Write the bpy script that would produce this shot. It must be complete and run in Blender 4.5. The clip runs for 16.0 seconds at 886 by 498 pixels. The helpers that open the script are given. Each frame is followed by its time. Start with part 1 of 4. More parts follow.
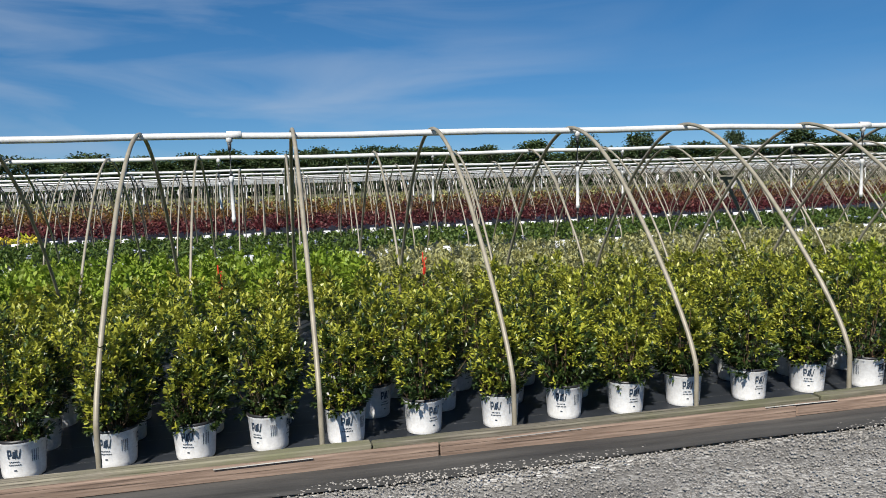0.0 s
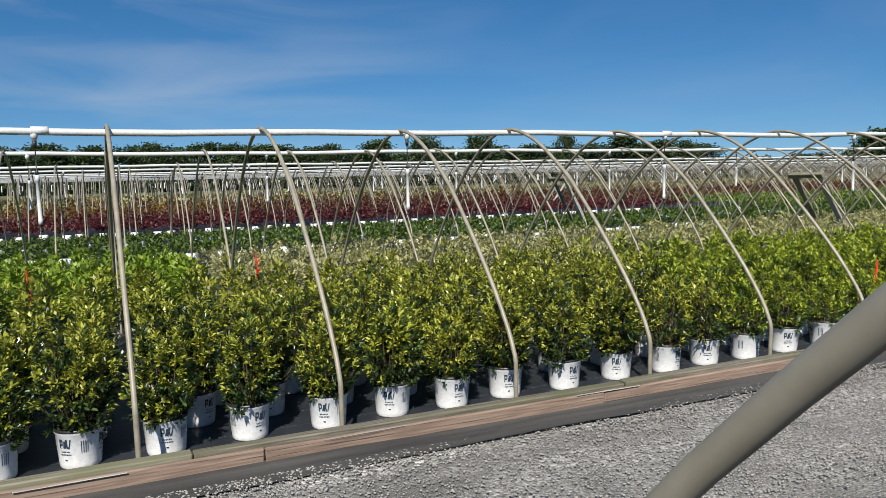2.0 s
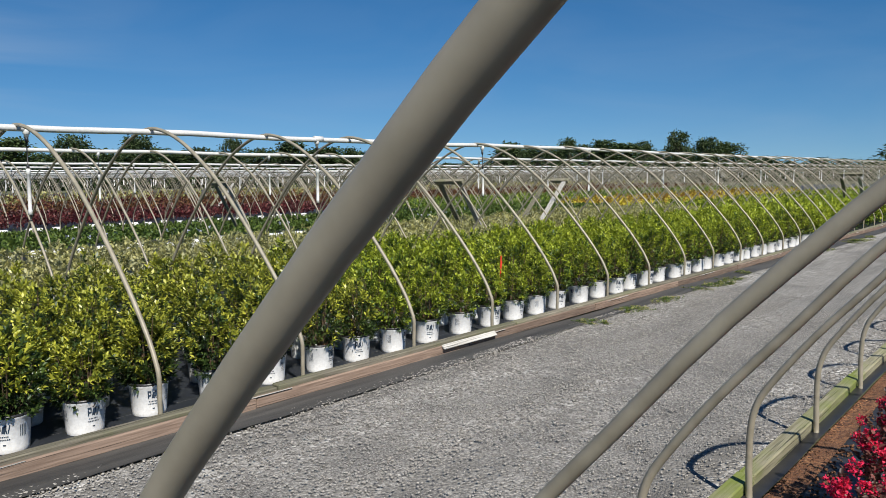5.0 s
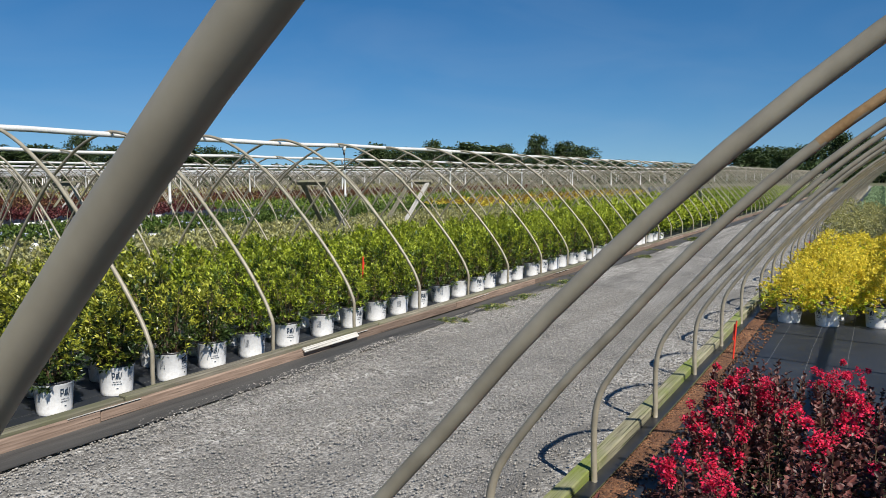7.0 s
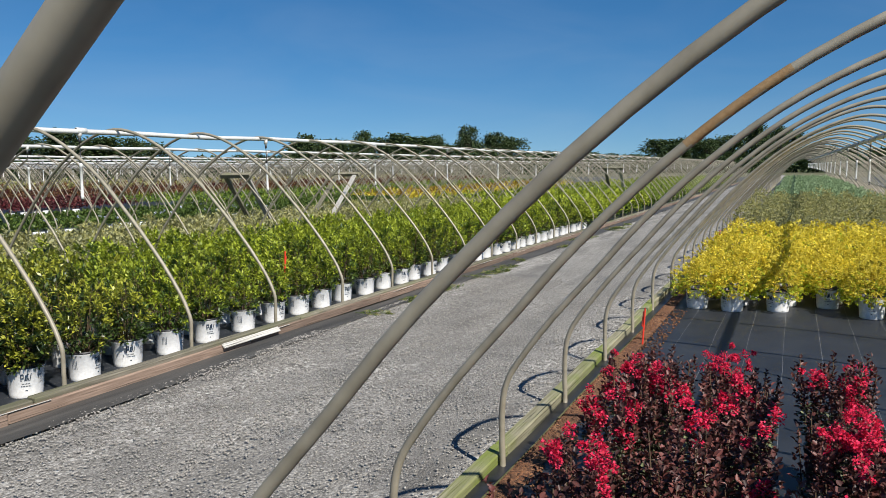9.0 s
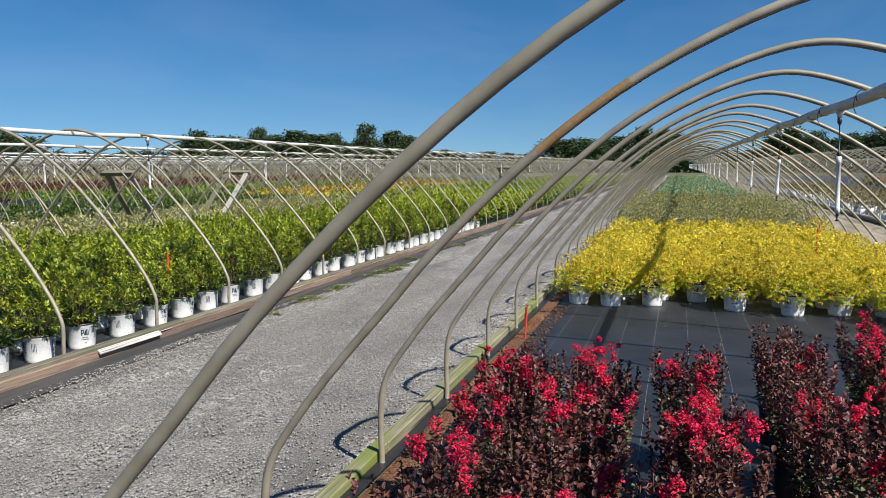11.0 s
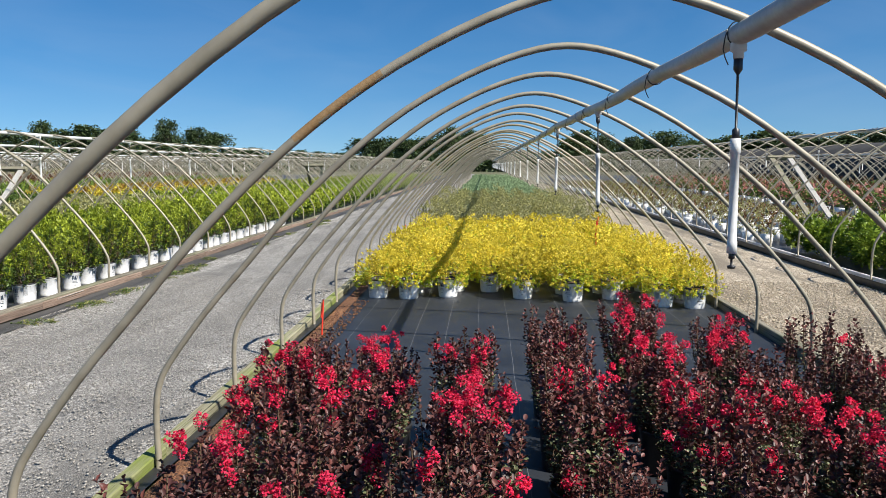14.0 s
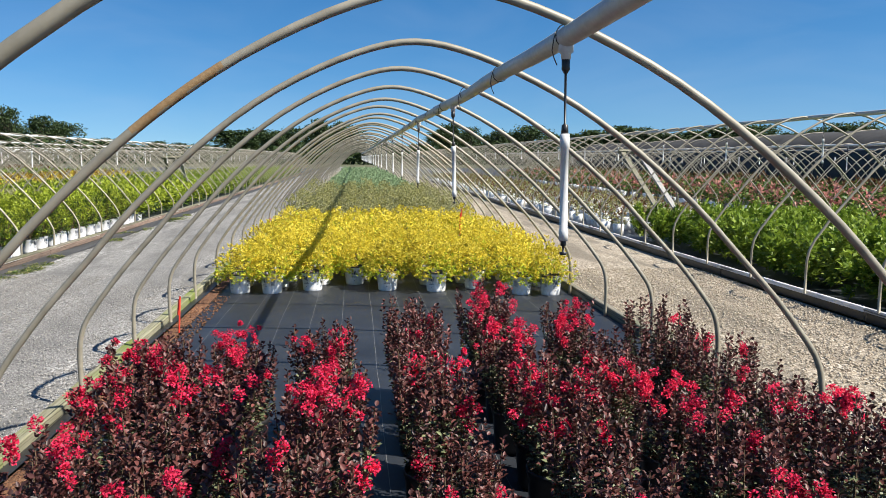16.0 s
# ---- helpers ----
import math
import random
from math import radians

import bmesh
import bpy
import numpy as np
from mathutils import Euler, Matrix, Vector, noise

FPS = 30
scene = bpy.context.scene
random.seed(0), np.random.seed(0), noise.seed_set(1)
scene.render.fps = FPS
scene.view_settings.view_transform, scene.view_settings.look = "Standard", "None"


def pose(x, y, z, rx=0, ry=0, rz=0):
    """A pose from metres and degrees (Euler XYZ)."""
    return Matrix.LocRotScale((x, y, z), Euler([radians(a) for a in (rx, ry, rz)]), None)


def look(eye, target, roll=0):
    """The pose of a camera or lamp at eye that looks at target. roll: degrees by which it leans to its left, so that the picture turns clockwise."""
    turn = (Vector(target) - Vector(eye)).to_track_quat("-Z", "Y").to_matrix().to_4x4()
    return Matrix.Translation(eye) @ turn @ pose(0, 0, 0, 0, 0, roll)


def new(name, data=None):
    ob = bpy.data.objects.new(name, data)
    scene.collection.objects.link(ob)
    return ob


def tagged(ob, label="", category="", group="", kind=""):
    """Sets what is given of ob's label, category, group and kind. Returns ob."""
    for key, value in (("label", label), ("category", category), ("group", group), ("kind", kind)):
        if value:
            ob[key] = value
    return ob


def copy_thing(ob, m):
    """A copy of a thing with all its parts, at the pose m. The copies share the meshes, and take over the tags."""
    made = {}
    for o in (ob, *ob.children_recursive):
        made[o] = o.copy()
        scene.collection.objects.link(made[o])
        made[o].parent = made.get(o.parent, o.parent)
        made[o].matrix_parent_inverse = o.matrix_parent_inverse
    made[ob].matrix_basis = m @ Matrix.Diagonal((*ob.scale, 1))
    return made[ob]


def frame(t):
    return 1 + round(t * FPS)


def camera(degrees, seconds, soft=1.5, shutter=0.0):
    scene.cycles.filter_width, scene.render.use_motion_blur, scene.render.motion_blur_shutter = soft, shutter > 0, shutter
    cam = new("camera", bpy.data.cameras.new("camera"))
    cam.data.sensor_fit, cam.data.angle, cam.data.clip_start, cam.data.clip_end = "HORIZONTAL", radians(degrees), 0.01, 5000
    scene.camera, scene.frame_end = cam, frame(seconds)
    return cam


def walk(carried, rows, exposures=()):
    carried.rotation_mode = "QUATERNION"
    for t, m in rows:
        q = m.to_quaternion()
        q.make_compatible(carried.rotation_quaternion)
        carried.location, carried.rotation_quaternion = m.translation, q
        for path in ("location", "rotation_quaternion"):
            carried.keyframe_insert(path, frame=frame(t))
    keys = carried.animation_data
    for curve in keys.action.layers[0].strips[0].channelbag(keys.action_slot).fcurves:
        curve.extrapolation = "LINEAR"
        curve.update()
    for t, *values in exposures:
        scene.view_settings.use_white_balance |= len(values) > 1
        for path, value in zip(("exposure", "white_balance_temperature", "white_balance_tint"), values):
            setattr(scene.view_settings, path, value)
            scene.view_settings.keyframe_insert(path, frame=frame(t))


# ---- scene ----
cam = camera(61.2, 16.0, 0.9)
PATH = [
    (0, (0.091, 0.006, 1.64), (0.533, 1.949, 1.464), -1.8),
    (0.5, (0.122, -0.008, 1.659), (0.653, 1.911, 1.474), -1.7),
    (1, (0.15, -0.021, 1.66), (0.774, 1.87, 1.472), -1.5),
    (1.5, (0.169, -0.045, 1.659), (0.897, 1.808, 1.47), -1.4),
    (2, (0.19, -0.084, 1.657), (1.021, 1.725, 1.468), -1.3),
    (2.5, (0.234, -0.127, 1.653), (1.156, 1.638, 1.464), -1.4),
    (3, (0.255, -0.153, 1.638), (1.27, 1.561, 1.453), -1.4),
    (3.5, (0.295, -0.163, 1.621), (1.425, 1.477, 1.44), -1.4),
    (4, (0.324, -0.172, 1.606), (1.608, 1.351, 1.429), -1.3),
    (4.5, (0.34, -0.164, 1.597), (1.758, 1.235, 1.42), -1.1),
    (5, (0.348, -0.153, 1.632), (1.862, 1.14, 1.443), -0.7),
    (7.5, (0.378, -0.241, 1.628), (2.12, 0.722, 1.435), -0.5),
    (8, (0.369, -0.281, 1.642), (2.129, 0.647, 1.439), -0.6),
    (10.5, (0.324, -0.468, 1.669), (2.196, 0.201, 1.45), -0.3),
    (11, (0.323, -0.499, 1.677), (2.22, 0.097, 1.456), -0.2),
    (11.5, (0.32, -0.524, 1.672), (2.238, -0.005, 1.452), -0.1),
    (12, (0.315, -0.554, 1.662), (2.254, -0.113, 1.444), -0.1),
    (12.5, (0.311, -0.588, 1.661), (2.266, -0.227, 1.442), 0.1),
    (13, (0.308, -0.611, 1.646), (2.278, -0.34, 1.429), 0.1),
    (13.5, (0.317, -0.659, 1.646), (2.295, -0.465, 1.426), 0.0),
    (14, (0.31, -0.687, 1.642), (2.295, -0.576, 1.418), 0.1),
    (14.5, (0.296, -0.715, 1.645), (2.282, -0.687, 1.416), 0.1),
    (15, (0.289, -0.74, 1.637), (2.274, -0.797, 1.405), 0.2),
    (15.5, (0.275, -0.764, 1.641), (2.256, -0.906, 1.403), 0.3),
    (16, (0.237, -0.772, 1.643), (2.209, -1.003, 1.401), 0.3),
]
EXPOSURES = [(0.0, 0.05), (3.0, 0.0), (5.0, 0.0), (8.0, 0.07), (12.5, 0.24), (16.0, 0.52)]
walk(cam, [(t, look(eye, target, roll)) for t, eye, target, roll in PATH], EXPOSURES)

# ------------------------------------------------------------ world and sun
SUN_WAY = Vector((0.48, 0.82, -1.0)).normalized()
sun_el = math.asin(-SUN_WAY.z)
sun_az = math.atan2(-SUN_WAY.x, -SUN_WAY.y)


def make_world():
    w = bpy.data.worlds.new("sky")
    scene.world = w
    w.use_nodes = True
    nt = w.node_tree
    nt.nodes.clear()
    out = nt.nodes.new("ShaderNodeOutputWorld")
    bg = nt.nodes.new("ShaderNodeBackground")
    bg.inputs["Strength"].default_value = 0.086
    sky = nt.nodes.new("ShaderNodeTexSky")
    sky.sky_type = "NISHITA"
    sky.sun_disc = False
    sky.sun_elevation = sun_el
    sky.sun_rotation = sun_az
    sky.air_density, sky.dust_density, sky.ozone_density = 1.0, 0.1, 6.0
    # thin, streaky high cloud
    tc = nt.nodes.new("ShaderNodeTexCoord")
    mp = nt.nodes.new("ShaderNodeMapping")
    mp.inputs["Rotation"].default_value = (0.15, 0.25, 0.6)
    mp.inputs["Scale"].default_value = (2.0, 3.2, 11.0)
    n1 = nt.nodes.new("ShaderNodeTexNoise")
    n1.inputs["Scale"].default_value = 1.3
    n1.inputs["Detail"].default_value = 7
    n1.inputs["Distortion"].default_value = 0.8
    ramp = nt.nodes.new("ShaderNodeValToRGB")
    ramp.color_ramp.elements[0].position = 0.40
    ramp.color_ramp.elements[0].color = (0, 0, 0, 1)
    ramp.color_ramp.elements[1].position = 0.80
    ramp.color_ramp.elements[1].color = (0.6, 0.6, 0.6, 1)
    mix = nt.nodes.new("ShaderNodeMix")
    mix.data_type = "RGBA"
    mix.inputs[7].default_value = (5.4, 6.2, 7.4, 1)
    L = nt.links.new
    L(tc.outputs["Generated"], mp.inputs["Vector"])
    L(mp.outputs["Vector"], n1.inputs["Vector"])
    L(n1.outputs["Fac"], ramp.inputs["Fac"])
    lift = nt.nodes.new("ShaderNodeVectorMath")
    lift.operation = "ADD"
    lift.inputs[1].default_value = (0, 0, 0.075)
    L(tc.outputs["Generated"], lift.inputs[0])
    L(lift.outputs[0], sky.inputs["Vector"])
    near = nt.nodes.new("ShaderNodeVectorMath")
    near.operation = "DOT_PRODUCT"
    near.inputs[1].default_value = (-0.16, 0.95, 0.26)
    L(tc.outputs["Generated"], near.inputs[0])
    bank = nt.nodes.new("ShaderNodeMapRange")
    bank.inputs["From Min"].default_value, bank.inputs["From Max"].default_value = 0.80, 0.99
    bank.inputs["To Min"].default_value, bank.inputs["To Max"].default_value = 0.15, 1.0
    L(near.outputs["Value"], bank.inputs["Value"])
    thin = nt.nodes.new("ShaderNodeMath")
    thin.operation = "MULTIPLY"
    L(ramp.outputs["Color"], thin.inputs[0])
    L(bank.outputs["Result"], thin.inputs[1])
    deep = nt.nodes.new("ShaderNodeHueSaturation")
    deep.inputs["Saturation"].default_value = 1.25
    deep.inputs["Hue"].default_value = 0.499
    L(sky.outputs["Color"], deep.inputs["Color"])
    L(deep.outputs["Color"], mix.inputs[6])
    L(thin.outputs[0], mix.inputs[0])
    L(mix.outputs[2], bg.inputs["Color"])
    L(bg.outputs["Background"], out.inputs["Surface"])


make_world()
sun_data = bpy.data.lights.new("sun", "SUN")
sun_data.energy, sun_data.angle, sun_data.color = 6.3, radians(0.53), (1.0, 0.95, 0.865)
sun = new("sun", sun_data)
sun.matrix_world = look((0, 0, 30), Vector((0, 0, 30)) + SUN_WAY)

# ------------------------------------------------------------ materials


def nodes_of(name):
    m = bpy.data.materials.new(name)
    m.use_nodes = True
    nt = m.node_tree
    return m, nt, nt.nodes["Principled BSDF"]


def noise_node(nt, scale, detail=4.0, stretch=(1, 1, 1), coord="Object", rough=0.55):
    tc = nt.nodes.new("ShaderNodeTexCoord")
    mp = nt.nodes.new("ShaderNodeMapping")
    mp.inputs["Scale"].default_value = stretch
    n = nt.nodes.new("ShaderNodeTexNoise")
    n.inputs["Scale"].default_value = scale
    n.inputs["Detail"].default_value = detail
    n.inputs["Roughness"].default_value = rough
    nt.links.new(tc.outputs[coord], mp.inputs["Vector"])
    nt.links.new(mp.outputs["Vector"], n.inputs["Vector"])
    return n


def ramp_node(nt, fac, stops):
    r = nt.nodes.new("ShaderNodeValToRGB")
    e = r.color_ramp.elements
    while len(e) < len(stops):
        e.new(0.5)
    for k, (p, c) in enumerate(stops):
        e[k].position = p
        e[k].color = (*c, 1)
    nt.links.new(fac, r.inputs["Fac"])
    return r.outputs["Color"]


def mix_node(nt, fac, a, b, mode="MIX"):
    m = nt.nodes.new("ShaderNodeMix")
    m.data_type = "RGBA"
    m.blend_type = mode
    for sock, v in ((m.inputs[0], fac), (m.inputs[6], a), (m.inputs[7], b)):
        if isinstance(v, (int, float)):
            sock.default_value = v
        elif isinstance(v, tuple):
            sock.default_value = (*v, 1)
        else:
            nt.links.new(v, sock)
    return m.outputs[2]


def bump_node(nt, height, strength, distance, bsdf):
    b = nt.nodes.new("ShaderNodeBump")
    b.inputs["Strength"].default_value = strength
    b.inputs["Distance"].default_value = distance
    nt.links.new(height, b.inputs["Height"])
    nt.links.new(b.outputs["Normal"], bsdf.inputs["Normal"])
    return b


def surface(name, dark, light, rough=0.6, scale=8.0, fine=60.0, metal=0.0, bump=0.2, dist=0.003, stretch=(1, 1, 1), coord="Object"):
    """A plain surface: two tones at a large and a fine scale, with relief."""
    m, nt, p = nodes_of(name)
    big = noise_node(nt, scale, 4, stretch, coord)
    small = noise_node(nt, fine, 3, stretch, coord)
    c1 = ramp_node(nt, big.outputs["Fac"], [(0.32, dark), (0.68, light)])
    mid = tuple((a + b) / 2 for a, b in zip(dark, light))
    c2 = ramp_node(nt, small.outputs["Fac"], [(0.35, tuple(v * 0.75 for v in mid)), (0.65, tuple(min(1, v * 1.2) for v in mid))])
    nt.links.new(mix_node(nt, 0.35, c1, c2), p.inputs["Base Color"])
    p.inputs["Roughness"].default_value = rough
    p.inputs["Metallic"].default_value = metal
    bump_node(nt, small.outputs["Fac"], bump, dist, p)
    return m


def leaf_mat(name, dark, light, rough=0.5, through_light=0.3, spec=0.35):
    """Leaves: a tone for each leaf, some light passing through."""
    m, nt, p = nodes_of(name)
    g = nt.nodes.new("ShaderNodeNewGeometry")
    o = nt.nodes.new("ShaderNodeObjectInfo")
    c = ramp_node(nt, g.outputs["Random Per Island"], [(0.0, dark), (0.55, tuple((a + b) / 2 for a, b in zip(dark, light))), (1.0, light)])
    v = nt.nodes.new("ShaderNodeHueSaturation")
    mr = nt.nodes.new("ShaderNodeMapRange")
    mr.inputs["To Min"].default_value, mr.inputs["To Max"].default_value = 0.85, 1.15
    nt.links.new(o.outputs["Random"], mr.inputs["Value"])
    nt.links.new(mr.outputs["Result"], v.inputs["Value"])
    nt.links.new(c, v.inputs["Color"])
    nt.links.new(v.outputs["Color"], p.inputs["Base Color"])
    p.inputs["Roughness"].default_value = rough
    p.inputs["Specular IOR Level"].default_value = spec
    t = nt.nodes.new("ShaderNodeBsdfTranslucent")
    nt.links.new(v.outputs["Color"], t.inputs["Color"])
    mx = nt.nodes.new("ShaderNodeMixShader")
    mx.inputs["Fac"].default_value = through_light
    out = nt.nodes["Material Output"]
    nt.links.new(p.outputs["BSDF"], mx.inputs[1])
    nt.links.new(t.outputs["BSDF"], mx.inputs[2])
    nt.links.new(mx.outputs["Shader"], out.inputs["Surface"])
    return m


def gravel_mat(name, tones, size, track=None, bump=0.9):
    """Crushed stone: a tone and a dome for each stone, dusty drifts between."""
    m, nt, p = nodes_of(name)
    tc = nt.nodes.new("ShaderNodeTexCoord")
    heights = []
    cols = []
    for k, s in enumerate((1.0 / size, 2.3 / size)):
        v = nt.nodes.new("ShaderNodeTexVoronoi")
        v.inputs["Scale"].default_value = s
        v.inputs["Randomness"].default_value = 1.0
        nt.links.new(tc.outputs["Object"], v.inputs["Vector"])
        sep = nt.nodes.new("ShaderNodeSeparateColor")
        nt.links.new(v.outputs["Color"], sep.inputs["Color"])
        cols.append(ramp_node(nt, sep.outputs[0], [(i / (len(tones) - 1), t) for i, t in enumerate(tones)]))
        inv = nt.nodes.new("ShaderNodeMath")
        inv.operation = "MULTIPLY_ADD"
        inv.inputs[1].default_value, inv.inputs[2].default_value = -1.3, 1.0
        nt.links.new(v.outputs["Distance"], inv.inputs[0])
        heights.append(inv.outputs[0])
    pick = noise_node(nt, 2.2, 5)
    sel = ramp_node(nt, pick.outputs["Fac"], [(0.42, (0, 0, 0)), (0.6, (1, 1, 1))])
    col = mix_node(nt, sel, cols[0], cols[1])
    dirt = noise_node(nt, 1.5, 8, (0.22, 1.5, 1))
    dfac = ramp_node(nt, dirt.outputs["Fac"], [(0.44, (0, 0, 0)), (0.62, (0.85, 0.85, 0.85))])
    mid = tones[len(tones) // 2]
    col = mix_node(nt, dfac, col, tuple(v * 0.42 for v in mid))
    if track:
        ty = nt.nodes.new("ShaderNodeSeparateXYZ")
        nt.links.new(tc.outputs["Object"], ty.inputs["Vector"])
        wob = noise_node(nt, 0.5, 4, (0.3, 1, 1))
        add = nt.nodes.new("ShaderNodeMath")
        add.operation = "MULTIPLY_ADD"
        add.inputs[1].default_value = 1.1
        nt.links.new(wob.outputs["Fac"], add.inputs[0])
        nt.links.new(ty.outputs["Y"], add.inputs[2])
        mr = nt.nodes.new("ShaderNodeMapRange")
        mr.inputs["From Min"].default_value, mr.inputs["From Max"].default_value = track[0], track[1]
        nt.links.new(add.outputs[0], mr.inputs["Value"])
        tr = ramp_node(nt, mr.outputs["Result"], [(0.0, (0, 0, 0)), (0.22, (0.85, 0.85, 0.85)), (0.5, (0.4, 0.4, 0.4)), (0.7, (0.7, 0.7, 0.7)), (1.0, (0, 0, 0))])
        fine = noise_node(nt, 70, 4)
        fcol = ramp_node(nt, fine.outputs["Fac"], [(0.36, tuple(v * 0.25 for v in mid)), (0.52, tuple(v * 0.62 for v in mid)), (0.66, tuple(v * 1.35 for v in mid))])
        col = mix_node(nt, tr, col, fcol)
    nt.links.new(col, p.inputs["Base Color"])
    p.inputs["Roughness"].default_value = 0.9
    hm = mix_node(nt, sel, heights[0], heights[1])
    bump_node(nt, hm, bump, size * 0.6, p)
    return m


def fabric_mat():
    """Black woven ground cloth with thin pale guide threads every foot, dusty."""
    m, nt, p = nodes_of("ground cloth")
    tc = nt.nodes.new("ShaderNodeTexCoord")
    sx = nt.nodes.new("ShaderNodeSeparateXYZ")
    nt.links.new(tc.outputs["Object"], sx.inputs["Vector"])
    wob = noise_node(nt, 0.8, 2)
    ad = nt.nodes.new("ShaderNodeMath")
    ad.operation = "MULTIPLY_ADD"
    ad.inputs[1].default_value = 0.03
    nt.links.new(wob.outputs["Fac"], ad.inputs[0])
    nt.links.new(sx.outputs["Y"], ad.inputs[2])
    md = nt.nodes.new("ShaderNodeMath")
    md.operation = "PINGPONG"
    md.inputs[1].default_value = 0.1525
    nt.links.new(ad.outputs[0], md.inputs[0])
    lt = nt.nodes.new("ShaderNodeMath")
    lt.operation = "LESS_THAN"
    lt.inputs[1].default_value = 0.0014
    nt.links.new(md.outputs[0], lt.inputs[0])
    big = noise_node(nt, 1.7, 6)
    base = ramp_node(nt, big.outputs["Fac"], [(0.3, (0.014, 0.0165, 0.021)), (0.62, (0.027, 0.031, 0.038)), (0.82, (0.06, 0.063, 0.068))])
    nt.links.new(mix_node(nt, lt.outputs[0], base, (0.17, 0.17, 0.168)), p.inputs["Base Color"])
    p.inputs["Roughness"].default_value = 0.5
    p.inputs["Specular IOR Level"].default_value = 0.4
    weave = noise_node(nt, 160, 2)
    wr = noise_node(nt, 5, 4)
    hm = mix_node(nt, 0.75, weave.outputs["Color"], wr.outputs["Color"])
    bump_node(nt, hm, 0.35, 0.006, p)
    return m


def timber_mat(name, dark, light, moss=None):
    m, nt, p = nodes_of(name)
    grain = noise_node(nt, 5, 6, (0.6, 14, 14))
    c = ramp_node(nt, grain.outputs["Fac"], [(0.3, dark), (0.7, light)])
    crack = noise_node(nt, 3.0, 8, (0.35, 22, 22))
    cf = ramp_node(nt, crack.outputs["Fac"], [(0.36, (1, 1, 1)), (0.44, (0, 0, 0))])
    c = mix_node(nt, cf, c, tuple(v * 0.28 for v in dark))
    if moss:
        spots = noise_node(nt, 3.2, 5, (0.5, 1.5, 1.5))
        f = ramp_node(nt, spots.outputs["Fac"], [(0.42, (0, 0, 0)), (0.64, (0.8, 0.8, 0.8))])
        c = mix_node(nt, f, c, moss)
    oi = nt.nodes.new("ShaderNodeObjectInfo")
    hs = nt.nodes.new("ShaderNodeHueSaturation")
    mr = nt.nodes.new("ShaderNodeMapRange")
    mr.inputs["To Min"].default_value, mr.inputs["To Max"].default_value = 0.7, 1.25
    nt.links.new(oi.outputs["Random"], mr.inputs["Value"])
    nt.links.new(mr.outputs["Result"], hs.inputs["Value"])
    nt.links.new(c, hs.inputs["Color"])
    nt.links.new(hs.outputs["Color"], p.inputs["Base Color"])
    p.inputs["Roughness"].default_value = 0.85
    bump_node(nt, grain.outputs["Fac"], 0.6, 0.004, p)
    return m


def pipe_mat():
    """Galvanised steel gone dull, with a little rust at the joints."""
    m, nt, p = nodes_of("galvanised pipe")
    a = noise_node(nt, 9, 5)
    b = noise_node(nt, 1.1, 3)
    c = ramp_node(nt, a.outputs["Fac"], [(0.3, (0.225, 0.20, 0.147)), (0.7, (0.35, 0.315, 0.24))])
    f = ramp_node(nt, b.outputs["Fac"], [(0.66, (0, 0, 0)), (0.76, (0.7, 0.7, 0.7))])
    nt.links.new(mix_node(nt, f, c, (0.36, 0.2, 0.08)), p.inputs["Base Color"])
    p.inputs["Metallic"].default_value = 0.12
    p.inputs["Roughness"].default_value = 0.5
    bump_node(nt, a.outputs["Fac"], 0.15, 0.001, p)
    return m


M = {}
M["pipe"] = pipe_mat()
M["rusty"] = surface("rusted pipe", (0.30, 0.17, 0.065), (0.37, 0.26, 0.14), 0.6, 10, 80, 0.2)
M["pvc"] = surface("white pvc", (0.54, 0.54, 0.52), (0.70, 0.70, 0.68), 0.35, 4, 40, 0, 0.05)
M["greypvc"] = surface("weathered pvc", (0.36, 0.37, 0.36), (0.50, 0.51, 0.50), 0.45, 4, 40, 0, 0.08)
M["black"] = surface("black plastic", (0.012, 0.012, 0.013), (0.03, 0.03, 0.032), 0.4, 10, 80, 0, 0.1)
M["gravel"] = gravel_mat("grey gravel", [(0.055, 0.05, 0.043), (0.185, 0.174, 0.156), (0.325, 0.31, 0.283), (0.66, 0.64, 0.60)], 0.022, (1.9, 4.2), 0.85)
M["pebble"] = gravel_mat("tan gravel", [(0.12, 0.095, 0.065), (0.26, 0.21, 0.15), (0.40, 0.335, 0.245), (0.64, 0.57, 0.46)], 0.026, None, 0.6)
M["stone"] = surface("loose stone", (0.19, 0.175, 0.155), (0.47, 0.445, 0.405), 0.9, 25, 120, 0, 0.4)
M["tanstone"] = surface("loose tan stone", (0.28, 0.225, 0.155), (0.56, 0.49, 0.385), 0.9, 25, 120, 0, 0.4)
M["cloth"] = fabric_mat()
M["mulch"] = gravel_mat("bark litter", [(0.03, 0.018, 0.012), (0.13, 0.05, 0.022), (0.23, 0.10, 0.045), (0.36, 0.19, 0.09)], 0.016)
M["greywood"] = timber_mat("weathered grey timber", (0.10, 0.088, 0.065), (0.29, 0.26, 0.20), (0.13, 0.135, 0.07))
M["pinkwood"] = timber_mat("reddish board", (0.13, 0.088, 0.064), (0.285, 0.205, 0.155))
M["mosswood"] = timber_mat("mossy timber", (0.14, 0.13, 0.075), (0.28, 0.26, 0.18), (0.125, 0.165, 0.016))
M["whitewood"] = timber_mat("bleached board", (0.30, 0.285, 0.25), (0.50, 0.485, 0.45))
M["rail"] = timber_mat("white edge board", (0.46, 0.46, 0.45), (0.70, 0.70, 0.69))
M["field"] = surface("rough grass", (0.06, 0.075, 0.03), (0.15, 0.14, 0.07), 0.95, 0.3, 6, 0, 0.5, 0.05)
